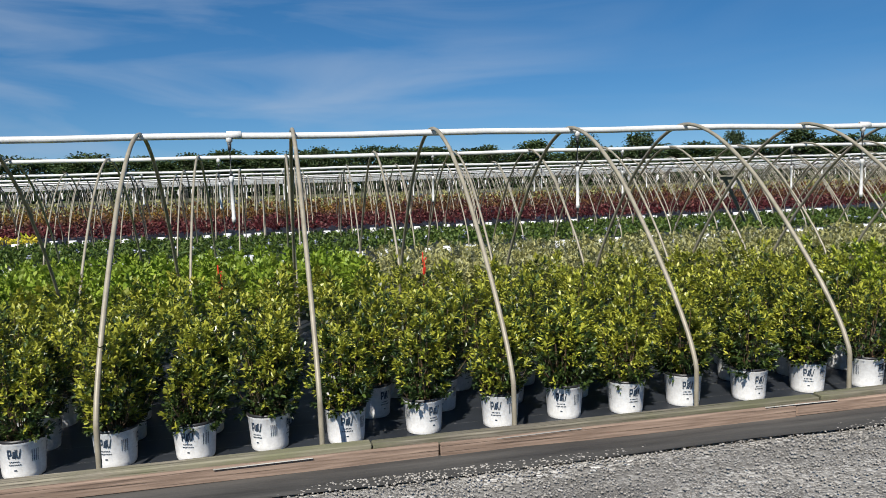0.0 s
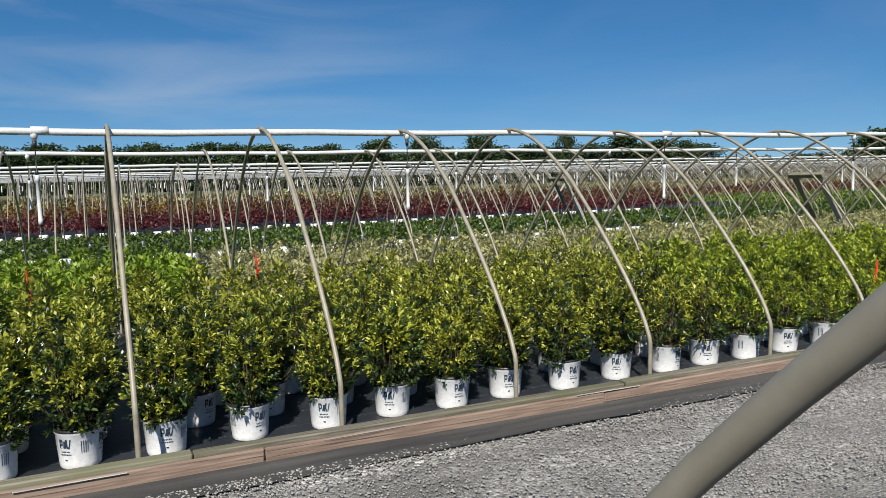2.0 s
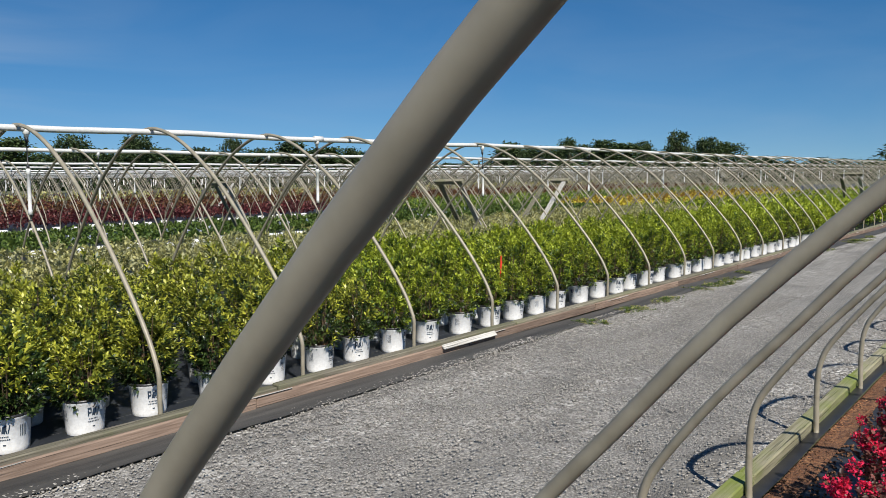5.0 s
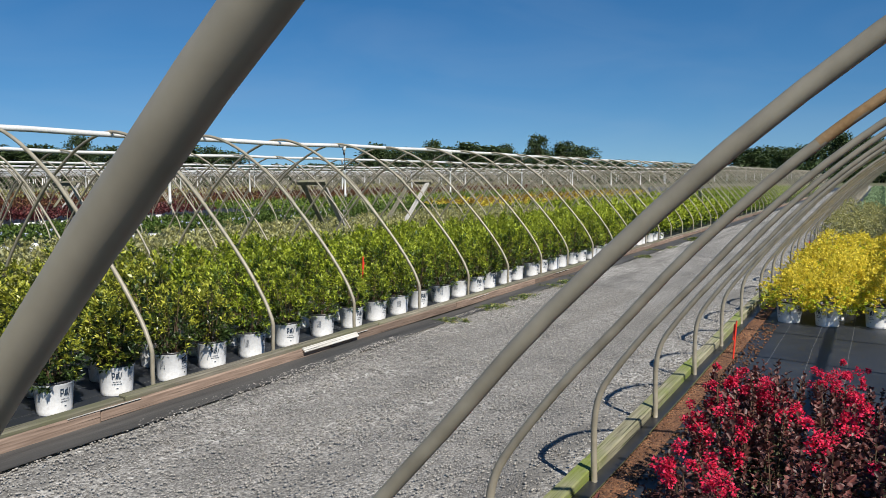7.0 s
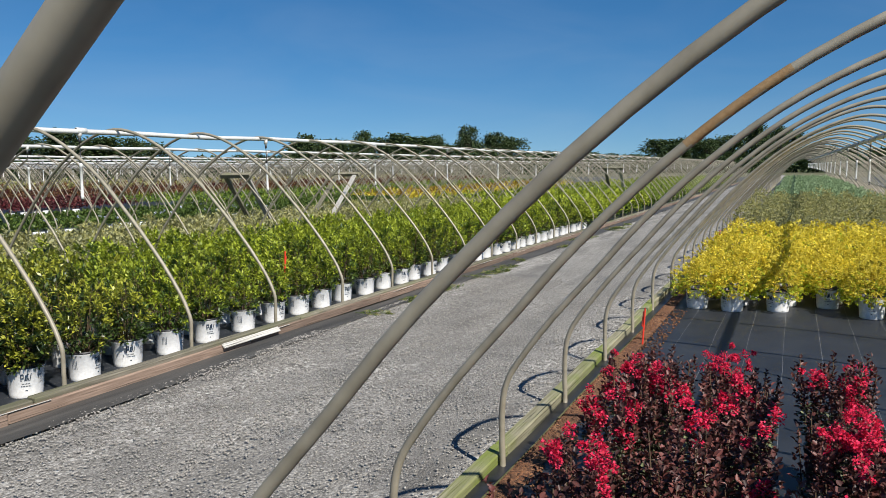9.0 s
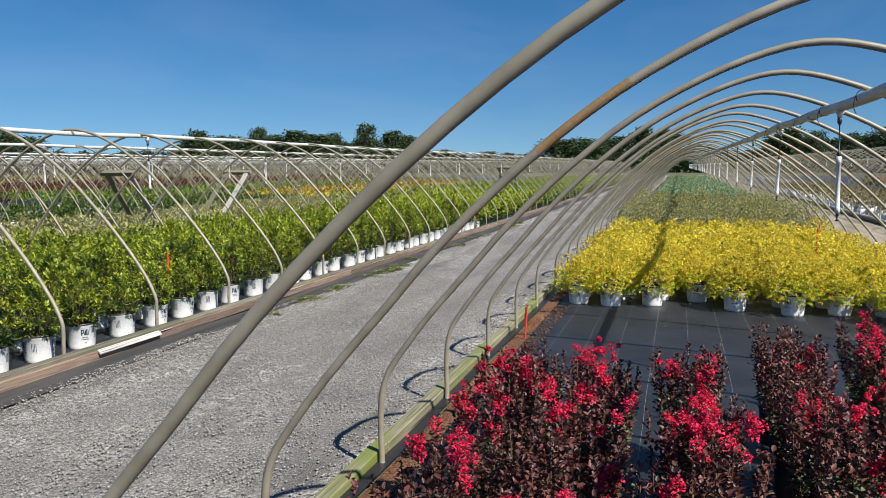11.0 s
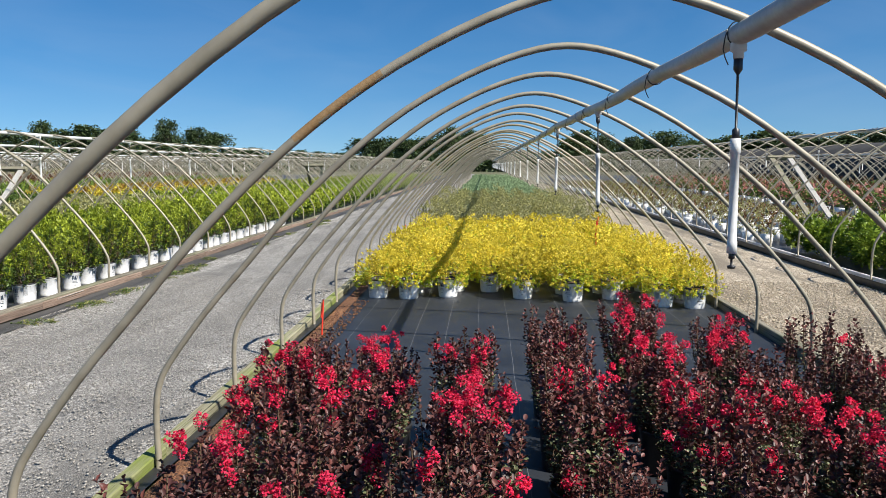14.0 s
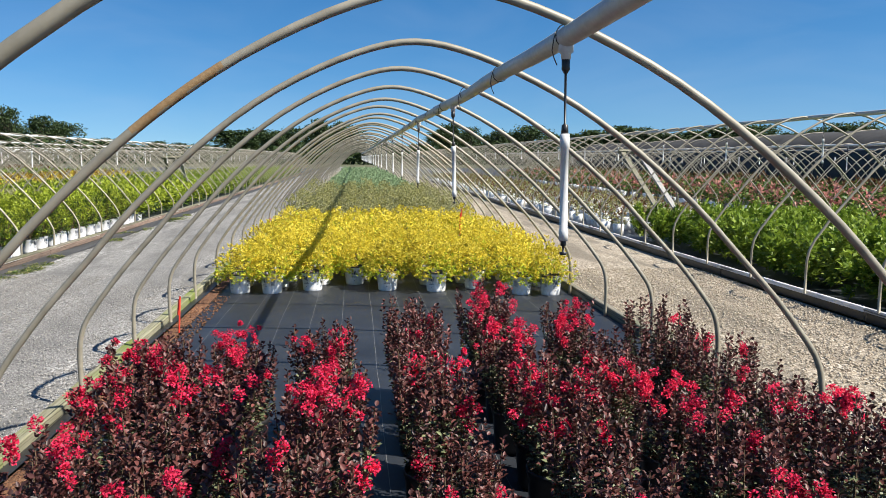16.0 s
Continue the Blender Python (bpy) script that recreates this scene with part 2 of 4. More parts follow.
M["pot"] = surface("white pot", (0.76, 0.76, 0.745), (0.87, 0.87, 0.855), 0.38, 6, 50, 0, 0.05)
M["ink"] = surface("dark print", (0.02, 0.035, 0.06), (0.04, 0.06, 0.09), 0.4, 10, 60, 0, 0.02)
M["soil"] = surface("bark compost", (0.10, 0.05, 0.025), (0.36, 0.21, 0.11), 0.95, 40, 150, 0, 0.9, 0.01)
M["film"] = surface("dusty plastic film", (0.022, 0.022, 0.022), (0.10, 0.096, 0.088), 0.6, 2.5, 30, 0, 0.3, 0.01, (0.3, 3, 1))
M["red"] = surface("red flag tape", (0.72, 0.03, 0.02), (0.85, 0.07, 0.03), 0.5, 10, 60, 0, 0.05)
M["bark"] = surface("tree bark", (0.05, 0.04, 0.03), (0.12, 0.10, 0.08), 0.9, 6, 40, 0, 0.6, 0.02)
M["stem"] = surface("woody stem", (0.07, 0.045, 0.025), (0.16, 0.11, 0.06), 0.85, 20, 90, 0, 0.3)
M["shade"] = surface("black shade cloth", (0.02, 0.019, 0.017), (0.07, 0.064, 0.056), 0.85, 0.8, 20, 0, 0.3, 0.02)
# leaf age, plus inner shade and sunlit tips put into the two tones
M["oldshadeleaf"] = leaf_mat("old shaded shrub leaf", (0.016, 0.034, 0.010), (0.07, 0.11, 0.022), 0.34, 0.08, 0.6)
M["newlitleaf"] = leaf_mat("young sunlit shrub leaf", (0.15, 0.185, 0.02), (0.48, 0.475, 0.06), 0.40, 0.18, 0.5)
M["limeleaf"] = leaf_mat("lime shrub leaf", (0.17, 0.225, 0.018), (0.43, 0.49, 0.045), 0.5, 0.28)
M["broadleaf"] = leaf_mat("broad green leaf", (0.11, 0.17, 0.018), (0.28, 0.35, 0.045), 0.46, 0.28)
M["freshleaf"] = leaf_mat("fresh green leaf", (0.14, 0.225, 0.02), (0.33, 0.44, 0.05), 0.46, 0.28)
M["greyleaf"] = leaf_mat("grey green leaf", (0.20, 0.21, 0.10), (0.44, 0.43, 0.235), 0.6)
M["blueleaf"] = leaf_mat("blue green leaf", (0.14, 0.22, 0.10), (0.31, 0.40, 0.22), 0.6)
M["oliveleaf"] = leaf_mat("olive leaf", (0.18, 0.18, 0.058), (0.43, 0.41, 0.165), 0.6)
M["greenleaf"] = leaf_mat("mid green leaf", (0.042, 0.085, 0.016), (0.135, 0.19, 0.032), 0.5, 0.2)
M["goldleaf"] = leaf_mat("golden leaf", (0.54, 0.44, 0.03), (0.90, 0.755, 0.10), 0.5, 0.35)
M["goldgreen"] = leaf_mat("yellow green leaf", (0.30, 0.40, 0.025), (0.62, 0.66, 0.06), 0.5, 0.35)
M["wineleaf"] = leaf_mat("burgundy leaf", (0.026, 0.015, 0.013), (0.175, 0.058, 0.048), 0.46, 0.12, 0.35)
M["bronzeleaf"] = leaf_mat("bronze green leaf", (0.05, 0.06, 0.03), (0.21, 0.235, 0.12), 0.46, 0.15, 0.35)
M["bloom"] = leaf_mat("crimson bloom", (0.50, 0.008, 0.045), (0.95, 0.05, 0.14), 0.6, 0.3)
M["redleaf"] = leaf_mat("dark red foliage", (0.050, 0.012, 0.014), (0.15, 0.030, 0.034), 0.5)
M["brownleaf"] = leaf_mat("russet foliage", (0.085, 0.040, 0.022), (0.22, 0.11, 0.042), 0.6)
M["amberleaf"] = leaf_mat("amber foliage", (0.20, 0.11, 0.015), (0.38, 0.23, 0.038), 0.6)
M["paleflower"] = leaf_mat("pale blue flower", (0.35, 0.38, 0.55), (0.65, 0.68, 0.78), 0.6)
M["pinkflower"] = leaf_mat("faded pink flower", (0.35, 0.12, 0.10), (0.55, 0.28, 0.22), 0.6)
M["treeleaf"] = leaf_mat("tree leaf", (0.026, 0.052, 0.018), (0.078, 0.111, 0.036), 0.6, 0.2)

# ------------------------------------------------------------ mesh helpers


def quads_mesh(name, verts, quads, mats, index=None, smooth=False):
    """A mesh from arrays of vertices and quads."""
    verts = np.asarray(verts, np.float32).reshape(-1, 3)
    quads = np.asarray(quads, np.int32).reshape(-1, 4)
    me = bpy.data.meshes.new(name)
    me.vertices.add(len(verts))
    me.vertices.foreach_set("co", verts.ravel())
    me.loops.add(quads.size)
    me.loops.foreach_set("vertex_index", quads.ravel())
    me.polygons.add(len(quads))
    me.polygons.foreach_set("loop_start", np.arange(0, quads.size, 4, dtype=np.int32))
    for m in mats:
        me.materials.append(m)
    if index is not None:
        me.polygons.foreach_set("material_index", np.asarray(index, np.int32))
    if smooth:
        me.polygons.foreach_set("use_smooth", np.ones(len(quads), bool))
    me.update(calc_edges=True)
    return me


def part_of(name, mesh, parent, label="", m=None):
    """Links a mesh as one part under a thing."""
    ob = new(name, mesh)
    ob.parent = parent
    if m is not None:
        ob.matrix_basis = m
    if label:
        tagged(ob, label)
    return ob


def bm_mesh(name, bm, mats, smooth=False):
    me = bpy.data.meshes.new(name)
    bm.to_mesh(me)
    bm.free()
    for m in mats:
        me.materials.append(m)
    if smooth:
        for f in me.polygons:
            f.use_smooth = True
    return me


def box_mesh(name, size, mat, bevel=0.006, jitter=0.0, seed=0):
    """A board with worn edges, its origin at the middle of its underside."""
    rng = random.Random(seed)
    bm = bmesh.new()
    bmesh.ops.create_cube(bm, size=1)
    for v in bm.verts:
        v.co = Vector((v.co.x * size[0], v.co.y * size[1], (v.co.z + 0.5) * size[2]))
        v.co += Vector([rng.uniform(-jitter, jitter) for _ in range(3)])
    bmesh.ops.bevel(bm, geom=bm.edges[:], offset=bevel, segments=1, affect="EDGES", profile=0.5)
    return bm_mesh(name, bm, [mat])


def tube_arrays(path, radius, sides, caps=True):
    """Rings along a path; radius may be a list."""
    pts = np.asarray(path, float)
    n = len(pts)
    rad = np.full(n, radius) if np.isscalar(radius) else np.asarray(radius, float)
    tan = np.gradient(pts, axis=0)
    tan /= np.linalg.norm(tan, axis=1)[:, None]
    ref = np.array([1.0, 0, 0]) if abs(tan[:, 0]).max() < 0.8 else np.array([0.0, 0, 1.0])
    a = np.cross(tan, ref)
    a /= np.linalg.norm(a, axis=1)[:, None]
    b = np.cross(tan, a)
    ang = np.linspace(0, 2 * np.pi, sides, endpoint=False)
    ring = a[:, None] * np.cos(ang)[None, :, None] + b[:, None] * np.sin(ang)[None, :, None]
    v = (pts[:, None] + ring * rad[:, None, None]).reshape(-1, 3)
    q = []
    for i in range(n - 1):
        for j in range(sides):
            k = (j + 1) % sides
            q.append((i * sides + j, i * sides + k, (i + 1) * sides + k, (i + 1) * sides + j))
    if caps and sides % 2 == 0:
        for base in (0, (n - 1) * sides):
            for j in range(sides // 2 - 1):
                q.append((base + j, base + j + 1, base + sides - 2 - j, base + sides - 1 - j))
    return v, np.array(q)


def tube_mesh(name, path, radius, sides, mat):
    v, q = tube_arrays(path, radius, sides)
    return quads_mesh(name, v, q, [mat], smooth=True)


def smooth_path(pts, per=4):
    """Catmull-Rom through the points."""
    p = [np.array(a, float) for a in pts]
    p = [2 * p[0] - p[1]] + p + [2 * p[-1] - p[-2]]
    out = []
    for i in range(1, len(p) - 2):
        for s in range(per):
            t = s / per
            out.append(0.5 * (2 * p[i] + (p[i + 1] - p[i - 1]) * t + (2 * p[i - 1] - 5 * p[i] + 4 * p[i + 1] - p[i + 2]) * t * t
                              + (3 * p[i] - p[i - 1] - 3 * p[i + 1] + p[i + 2]) * t ** 3))
    out.append(p[-2])
    return np.array(out)


def join_arrays(chunks):
    """Chunks of (verts, quads, index) into one."""
    vs, qs, ms, base = [], [], [], 0
    for v, q, m in chunks:
        vs.append(v)
        qs.append(q + base)
        ms.append(m)
        base += len(v)
    return np.concatenate(vs), np.concatenate(qs), np.concatenate(ms)


def leaves(rng, at, way, length, width, fold=0.25, droop=0.1, full=True):
    """Leaves that start at the points and grow along the ways, folded on the midrib."""
    n = len(at)
    way = way / np.linalg.norm(way, axis=1)[:, None]
    side = np.cross(way, rng.normal(size=(n, 3)) * 0.35 + np.array([0, 0, 1.0]))
    side /= np.linalg.norm(side, axis=1)[:, None] + 1e-9
    up = np.cross(side, way)
    ln = (length * rng.uniform(0.7, 1.25, n))[:, None]
    wd = (width * rng.uniform(0.75, 1.2, n))[:, None]
    tip = at + way * ln - up * ln * droop
    if not full:
        mid = at + way * ln * 0.45
        v = np.stack([at, mid + side * wd / 2 + up * wd * fold, tip, mid - side * wd / 2 + up * wd * fold], 1)
        return v.reshape(-1, 3), np.arange(4 * n).reshape(n, 4)
    a, b = at + way * ln * 0.3, at + way * ln * 0.68
    v = np.stack([at, a + side * wd / 2 + up * wd * fold, b + side * wd * 0.42 + up * wd * fold * 0.8, tip,
                  b - side * wd * 0.42 + up * wd * fold * 0.8, a - side * wd / 2 + up * wd * fold], 1)
    k = np.arange(n)[:, None] * 6
    q = np.concatenate([k + np.array([0, 1, 2, 3]), k + np.array([0, 3, 4, 5])], 1).reshape(-1, 4)
    return v.reshape(-1, 3), q


def per_leaf(q, n, values):
    return np.repeat(values, len(q) // n)


# ------------------------------------------------------------ plants


def bush_arrays(seed, stems, per_stem, radius, low, high, length, width, young=0.4, full=True, spread=0.5, start=0.25, mound=False, wood=True):
    """A bush of many upright stems with leaves along them. Index 0 old leaves, 1 young leaves, 2 wood."""
    rng = np.random.default_rng(seed)
    chunks = []
    at, way, age = [], [], []
    for s in range(stems):
        ang = rng.uniform(0, 2 * np.pi)
        r = radius * np.sqrt(rng.uniform(0.02, 1))
        top = low + (high - low) * (rng.uniform(0.62, 1.0) if not mound else (1 - 0.55 * (r / radius) ** 2) * rng.uniform(0.86, 1.04))
        foot = np.array([0.25 * r * np.cos(ang), 0.25 * r * np.sin(ang), low - 0.02])
        end = np.array([r * np.cos(ang), r * np.sin(ang), top])
        bow = np.array([np.cos(ang), np.sin(ang), 0]) * r * 0.25
        t = np.linspace(start, 1, per_stem) ** 0.85
        p = foot + (end - foot) * t[:, None] + bow * (4 * t * (1 - t))[:, None]
        phi = np.arange(per_stem) * 2.4 + rng.uniform(0, 6)
        out = np.stack([np.cos(phi), np.sin(phi), np.full(per_stem, spread) + 0.9 * t ** 3], 1)
        out += rng.normal(scale=0.25, size=out.shape)
        at.append(p + rng.normal(scale=radius * 0.03, size=p.shape))
        way.append(out)
        age.append(rng.uniform(size=per_stem) < young * np.clip((t - 0.35) * 2.2, 0.05, 1.4))
        if wood and s % 3 == 0:
            tv, tq = tube_arrays([foot, (foot + end) / 2 + bow, end], [0.005, 0.004, 0.002], 4, False)
            chunks.append((tv, tq, np.full(len(tq), 2)))
    at, way, age = np.concatenate(at), np.concatenate(way), np.concatenate(age)
    v, q = leaves(rng, at, way, length, width, full=full)
    chunks.append((v, q, per_leaf(q, len(at), age.astype(int))))
    return join_arrays(chunks)


def rosette_arrays(seed, tips, per, radius, z0, z1, length, width, young, mound=False, full=True, wood=True):
    """A bush whose shoots end in whorls of leaves. Index 0 old leaves, 1 young leaves, 2 wood."""
    rng = np.random.default_rng(seed)
    n = tips
    a = rng.uniform(0, 2 * np.pi, n) + 0.0
    deep = np.sqrt(rng.uniform(0.5 if mound else 0.2, 1, n))
    lobes = 1 + 0.16 * np.sin(3 * a + seed) + 0.10 * np.sin(5 * a + 2.1 * seed)
    if mound:
        phi = np.arcsin(rng.uniform(-0.45, 1, n))
        r = radius * np.cos(phi) * deep * lobes
        z = z0 + (z1 - z0) * (0.32 + 0.68 * np.sin(phi) * (0.75 + 0.25 * deep)) * (0.94 + 0.10 * np.sin(2.3 * a + seed))
        rise = 0.25 + 0.9 * np.clip(np.sin(phi), -0.4, 1)
        skirt = rng.uniform(size=n) < 0.24
        r = np.where(skirt, radius * rng.uniform(0.45, 0.85, n), r)
        z = np.where(skirt, z0 + (z1 - z0) * rng.uniform(0.12, 0.38, n), z)
        rise = np.where(skirt, 0.05, rise)
        t = np.clip((z - z0) / (z1 - z0), 0, 1)
    else:
        t = rng.uniform(0, 1, n) ** 0.95
        r = radius * (0.78 + 0.95 * t - 1.2 * t * t) * deep * lobes
        z = z0 + (z1 - z0) * t * (0.93 + 0.12 * np.sin(2 * a + seed))
        rise = 0.35 + 0.9 * t
    tip = np.stack([r * np.cos(a), r * np.sin(a), z], 1)
    axis = np.stack([np.cos(a) * (1 - 0.45 * t), np.sin(a) * (1 - 0.45 * t), rise], 1) + rng.normal(scale=0.22, size=(n, 3))
    axis /= np.linalg.norm(axis, axis=1)[:, None]
    ref = np.cross(axis, rng.normal(size=(n, 3)))
    ref /= np.linalg.norm(ref, axis=1)[:, None]
    oth = np.cross(axis, ref)
    k = np.arange(per)
    ang = k * 2.4
    open_ = np.radians(18 + 50 * (1 - k / max(1, per - 1)))
    d = (axis[:, None] * np.cos(open_)[None, :, None] + (ref[:, None] * np.cos(ang)[None, :, None] + oth[:, None] * np.sin(ang)[None, :, None]) * np.sin(open_)[None, :, None])
    d = d + rng.normal(scale=0.12, size=d.shape)
    at = tip[:, None] - axis[:, None] * (length * 1.1 * (1 - k / per))[None, :, None]
    # upright bushes: old leaves kept low and inside, which also paints inner shade
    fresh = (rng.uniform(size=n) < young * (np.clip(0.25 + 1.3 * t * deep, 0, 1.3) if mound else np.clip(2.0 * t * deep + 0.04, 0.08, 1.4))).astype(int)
    chunks = []
    v, q = leaves(rng, at.reshape(-1, 3), d.reshape(-1, 3), length, width, 0.18, 0.12, full)
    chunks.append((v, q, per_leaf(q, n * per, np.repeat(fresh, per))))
    if wood:
        for i in range(0, n, 6):
            foot = np.array([0.15 * tip[i, 0], 0.15 * tip[i, 1], z0 - 0.03])
            tv, tq = tube_arrays([foot, foot * 0.4 + tip[i] * 0.6 - np.array([0, 0, 0.03]), tip[i]], [0.005, 0.0035, 0.002], 4, False)
            chunks.append((tv, tq, np.full(len(tq), 2)))
    return join_arrays(chunks)


def scatter(variants, places, seed, tilt=0.06, size=(0.88, 1.12)):
    """One set of arrays with a turned copy of a variant at each place."""
    rng = np.random.default_rng(seed)
    chunks = []
    for x, y, z in places:
        v, q, m = variants[rng.integers(len(variants))]
        a, s = rng.uniform(0, 6.283), rng.uniform(*size)
        c, d = np.cos(a), np.sin(a)
        r = np.stack([v[:, 0] * c - v[:, 1] * d, v[:, 0] * d + v[:, 1] * c, v[:, 2] * rng.uniform(*size)], 1)
        r[:, :2] *= s
        r[:, :2] += r[:, 2:3] * rng.normal(scale=tilt, size=2)
        chunks.append((r + np.array([x, y, z]), q, m))
    return join_arrays(chunks)


def grid_places(x0, x1, y0, y1, dx, dy, seed, jitter=0.04, skip=0.0):
    rng = random.Random(seed)
    out = []
    x = x0
    row = 0
    while x <= x1:
        y = y0 + (dy * 0.25 if row % 2 else 0)
        while y <= y1:
            if rng.random() >= skip:
                out.append((x + rng.uniform(-jitter, jitter), y + rng.uniform(-jitter, jitter), 0.0))
            y += dy
        x += dx
        row += 1
    return out


def pot_mesh(name, top, foot, height, mat):
    """A tapered nursery pot, its sleeve a little short of the black rolled rim, its wall seen from above."""
    prof = [(foot * 0.55, 0.0), (foot * 0.97, 0.0), (foot, 0.006), (foot + (top - foot) * 0.12, 0.03), (top * 0.965, height - 0.035), (top * 1.0, height - 0.03),
            (top * 1.012, height - 0.019), (top * 1.022, height - 0.016), (top * 1.012, height), (top * 0.955, height - 0.002), (top * 0.94, height - 0.05)]
    n = 16
    v = [(r * math.cos(6.28319 * j / n), r * math.sin(6.28319 * j / n), z) for r, z in prof for j in range(n)]
    q = [(i * n + j, i * n + (j + 1) % n, (i + 1) * n + (j + 1) % n, (i + 1) * n + j) for i in range(len(prof) - 1) for j in range(n)]
    index = [1 if i >= 6 else 0 for i in range(len(prof) - 1) for j in range(n)]
    for j in range(n // 2 - 1):
        q.append((j, n - 1 - j, n - 2 - j, j + 1))
        index.append(0)
    return quads_mesh(name, v, q, [mat, M["black"]], index, smooth=True)


def soil_mesh(radius, z):
    rng = random.Random(4)
    bm = bmesh.new()
    bmesh.ops.create_grid(bm, x_segments=9, y_segments=9, size=1)
    for v in bm.verts:
        x, y = v.co.x, v.co.y
        v.co = Vector((x * math.sqrt(1 - y * y / 2) * radius, y * math.sqrt(1 - x * x / 2) * radius, z + rng.uniform(-0.008, 0.012)))
    return bm_mesh("soil", bm, [M["soil"]])


def print_mesh(top, foot, height):
    """The dark print on a pot: a mark of three shapes, two lines of lettering as bars, a foot mark and a recycling panel."""
    v, q = [], []

    def patch(a0, a1, z0, z1, slant=0.0):
        n = max(1, int((a1 - a0) / 0.12))
        for k in range(n):
            c = []
            for a, z in ((a0 + (a1 - a0) * k / n, z0), (a0 + (a1 - a0) * (k + 1) / n, z0), (a0 + (a1 - a0) * (k + 1) / n, z1), (a0 + (a1 - a0) * k / n, z1)):
                aa = a + slant * (z - z0) / (z1 - z0)
                r = foot + (top * 0.965 - foot) * (0.12 + 0.88 * max(0, z - 0.03) / (height - 0.065)) + 0.0022
                c.append((r * math.cos(aa), r * math.sin(aa), z))
            b = len(v)
            v.extend(c)
            q.append((b, b + 1, b + 2, b + 3))

    for side in (0.0, 1.9, 3.9):
        s = side - 0.28
        h = height
        patch(s, s + 0.055, 0.55 * h, 0.78 * h)
        patch(s + 0.055, s + 0.17, 0.73 * h, 0.78 * h)
        patch(s + 0.13, s + 0.18, 0.64 * h, 0.75 * h)
        patch(s + 0.055, s + 0.15, 0.62 * h, 0.66 * h)
        patch(s + 0.19, s + 0.30, 0.56 * h, 0.74 * h, 0.06)
        patch(s + 0.30, s + 0.345, 0.55 * h, 0.78 * h, 0.09)
        patch(s + 0.40, s + 0.445, 0.55 * h, 0.78 * h, -0.07)
        patch(s + 0.45, s + 0.495, 0.55 * h, 0.78 * h, 0.09)
        for k in range(6):
            patch(s + 0.05 + k * 0.075, s + 0.10 + k * 0.075, 0.452 * h, 0.482 * h)
        for k in range(7):
            patch(s + 0.01 + k * 0.08, s + 0.065 + k * 0.08, 0.378 * h, 0.408 * h)
        patch(s + 0.22, s + 0.34, 0.235 * h, 0.27 * h)
        for k in range(4):
            patch(side + 0.72 + k * 0.09, side + 0.75 + k * 0.09, 0.42 * h, 0.72 * h)
    return quads_mesh("print", v, q, [M["ink"]])


POT_TOP, POT_FOOT, POT_H = 0.137, 0.115, 0.242
white_pot = pot_mesh("pot", POT_TOP, POT_FOOT, POT_H, M["pot"])
black_pot = pot_mesh("pot", POT_TOP, POT_FOOT, POT_H, M["black"])
pot_soil = soil_mesh(POT_TOP * 0.95, POT_H - 0.035)
pot_print = print_mesh(POT_TOP, POT_FOOT, POT_H)


def potted(name, pot, foliage, label, category, group, extra=(), printed=True):
    """A pot with soil and one foliage mesh; extra: (name, mesh, label) of further parts."""
    thing = tagged(new(name), label, category, group)
    p = part_of("pot", pot, thing)
    part_of("soil", pot_soil, thing)
    if printed:
        tagged(part_of("print", pot_print, p, "dark printed mark and lettering bars"), kind="stuff")
    part_of("foliage", foliage, thing)
    for n, me, lab in extra:
        part_of(n, me, thing, lab)
    return thing


def bed_of(makers, places, seed, turn=None, size=(0.9, 1.1)):
    """Places copies of the made things, the first copies being the made ones themselves."""
    rng = random.Random(seed)
    used = set()
    for x, y, z in places:
        k = rng.randrange(len(makers))
        a = rng.uniform(0, 360) if turn is None else turn + rng.uniform(-38, 38)
        s = rng.uniform(*size)
        if k not in used:
            used.add(k)
            makers[k].matrix_basis = pose(x, y, z, 0, 0, a)
            made = makers[k]
        else:
            made = copy_thing(makers[k], pose(x, y, z, 0, 0, a))
        for c in made.children:
            if c.name.startswith(("foliage", "blossom")):
                c.scale = (s, s, s * rng.uniform(0.94, 1.06))


def stuff_of(name, label, category, arrays, mats):
    v, q, m = arrays
    return tagged(new(name, quads_mesh(name, v, q, mats, m)), label, category, kind="stuff")


# ------------------------------------------------------------ ground


def sheet(name, x0, x1, y0, y1, z, mat, label, cat, nx=1, ny=1, rough=0.0, seed=0):
    """A sheet of ground with a gentle unevenness."""
    xs, ys = np.linspace(x0, x1, nx + 1), np.linspace(y0, y1, ny + 1)
    gx, gy = np.meshgrid(xs, ys, indexing="ij")
    gz = np.full(gx.shape, z)
    if rough:
        gz = gz + np.array([[rough * noise.noise((a * 0.8, b * 2.2, seed)) for b in ys] for a in xs])
    v = np.stack([gx, gy, gz], -1).reshape(-1, 3)
    k = np.arange(nx)[:, None] * (ny + 1) + np.arange(ny)[None]
    q = np.stack([k, k + ny + 1, k + ny + 2, k + 1], -1).reshape(-1, 4)
    return tagged(new(name, quads_mesh(name, v, q, [mat], smooth=True)), label, cat, kind="structure")


sheet("ground", -1500, 2500, -2000, 2000, -0.03, M["field"], "rough dry grass and earth reaching the horizon", "ground")
sheet("road", -30, 130, 1.06, 4.26, -0.004, M["gravel"], "grey crushed-stone track worn by wheels", "road", 320, 32, 0.014, 1)
sheet("path", -30, 130, -5.90, -3.40, -0.006, M["pebble"], "tan pea-gravel path between two hoop houses", "path", 200, 14, 0.014, 2)
sheet("path", -30, 130, -12.6, -10.35, -0.006, M["gravel"], "grey gravel track between planting beds", "path", 60, 4, 0.01, 3)
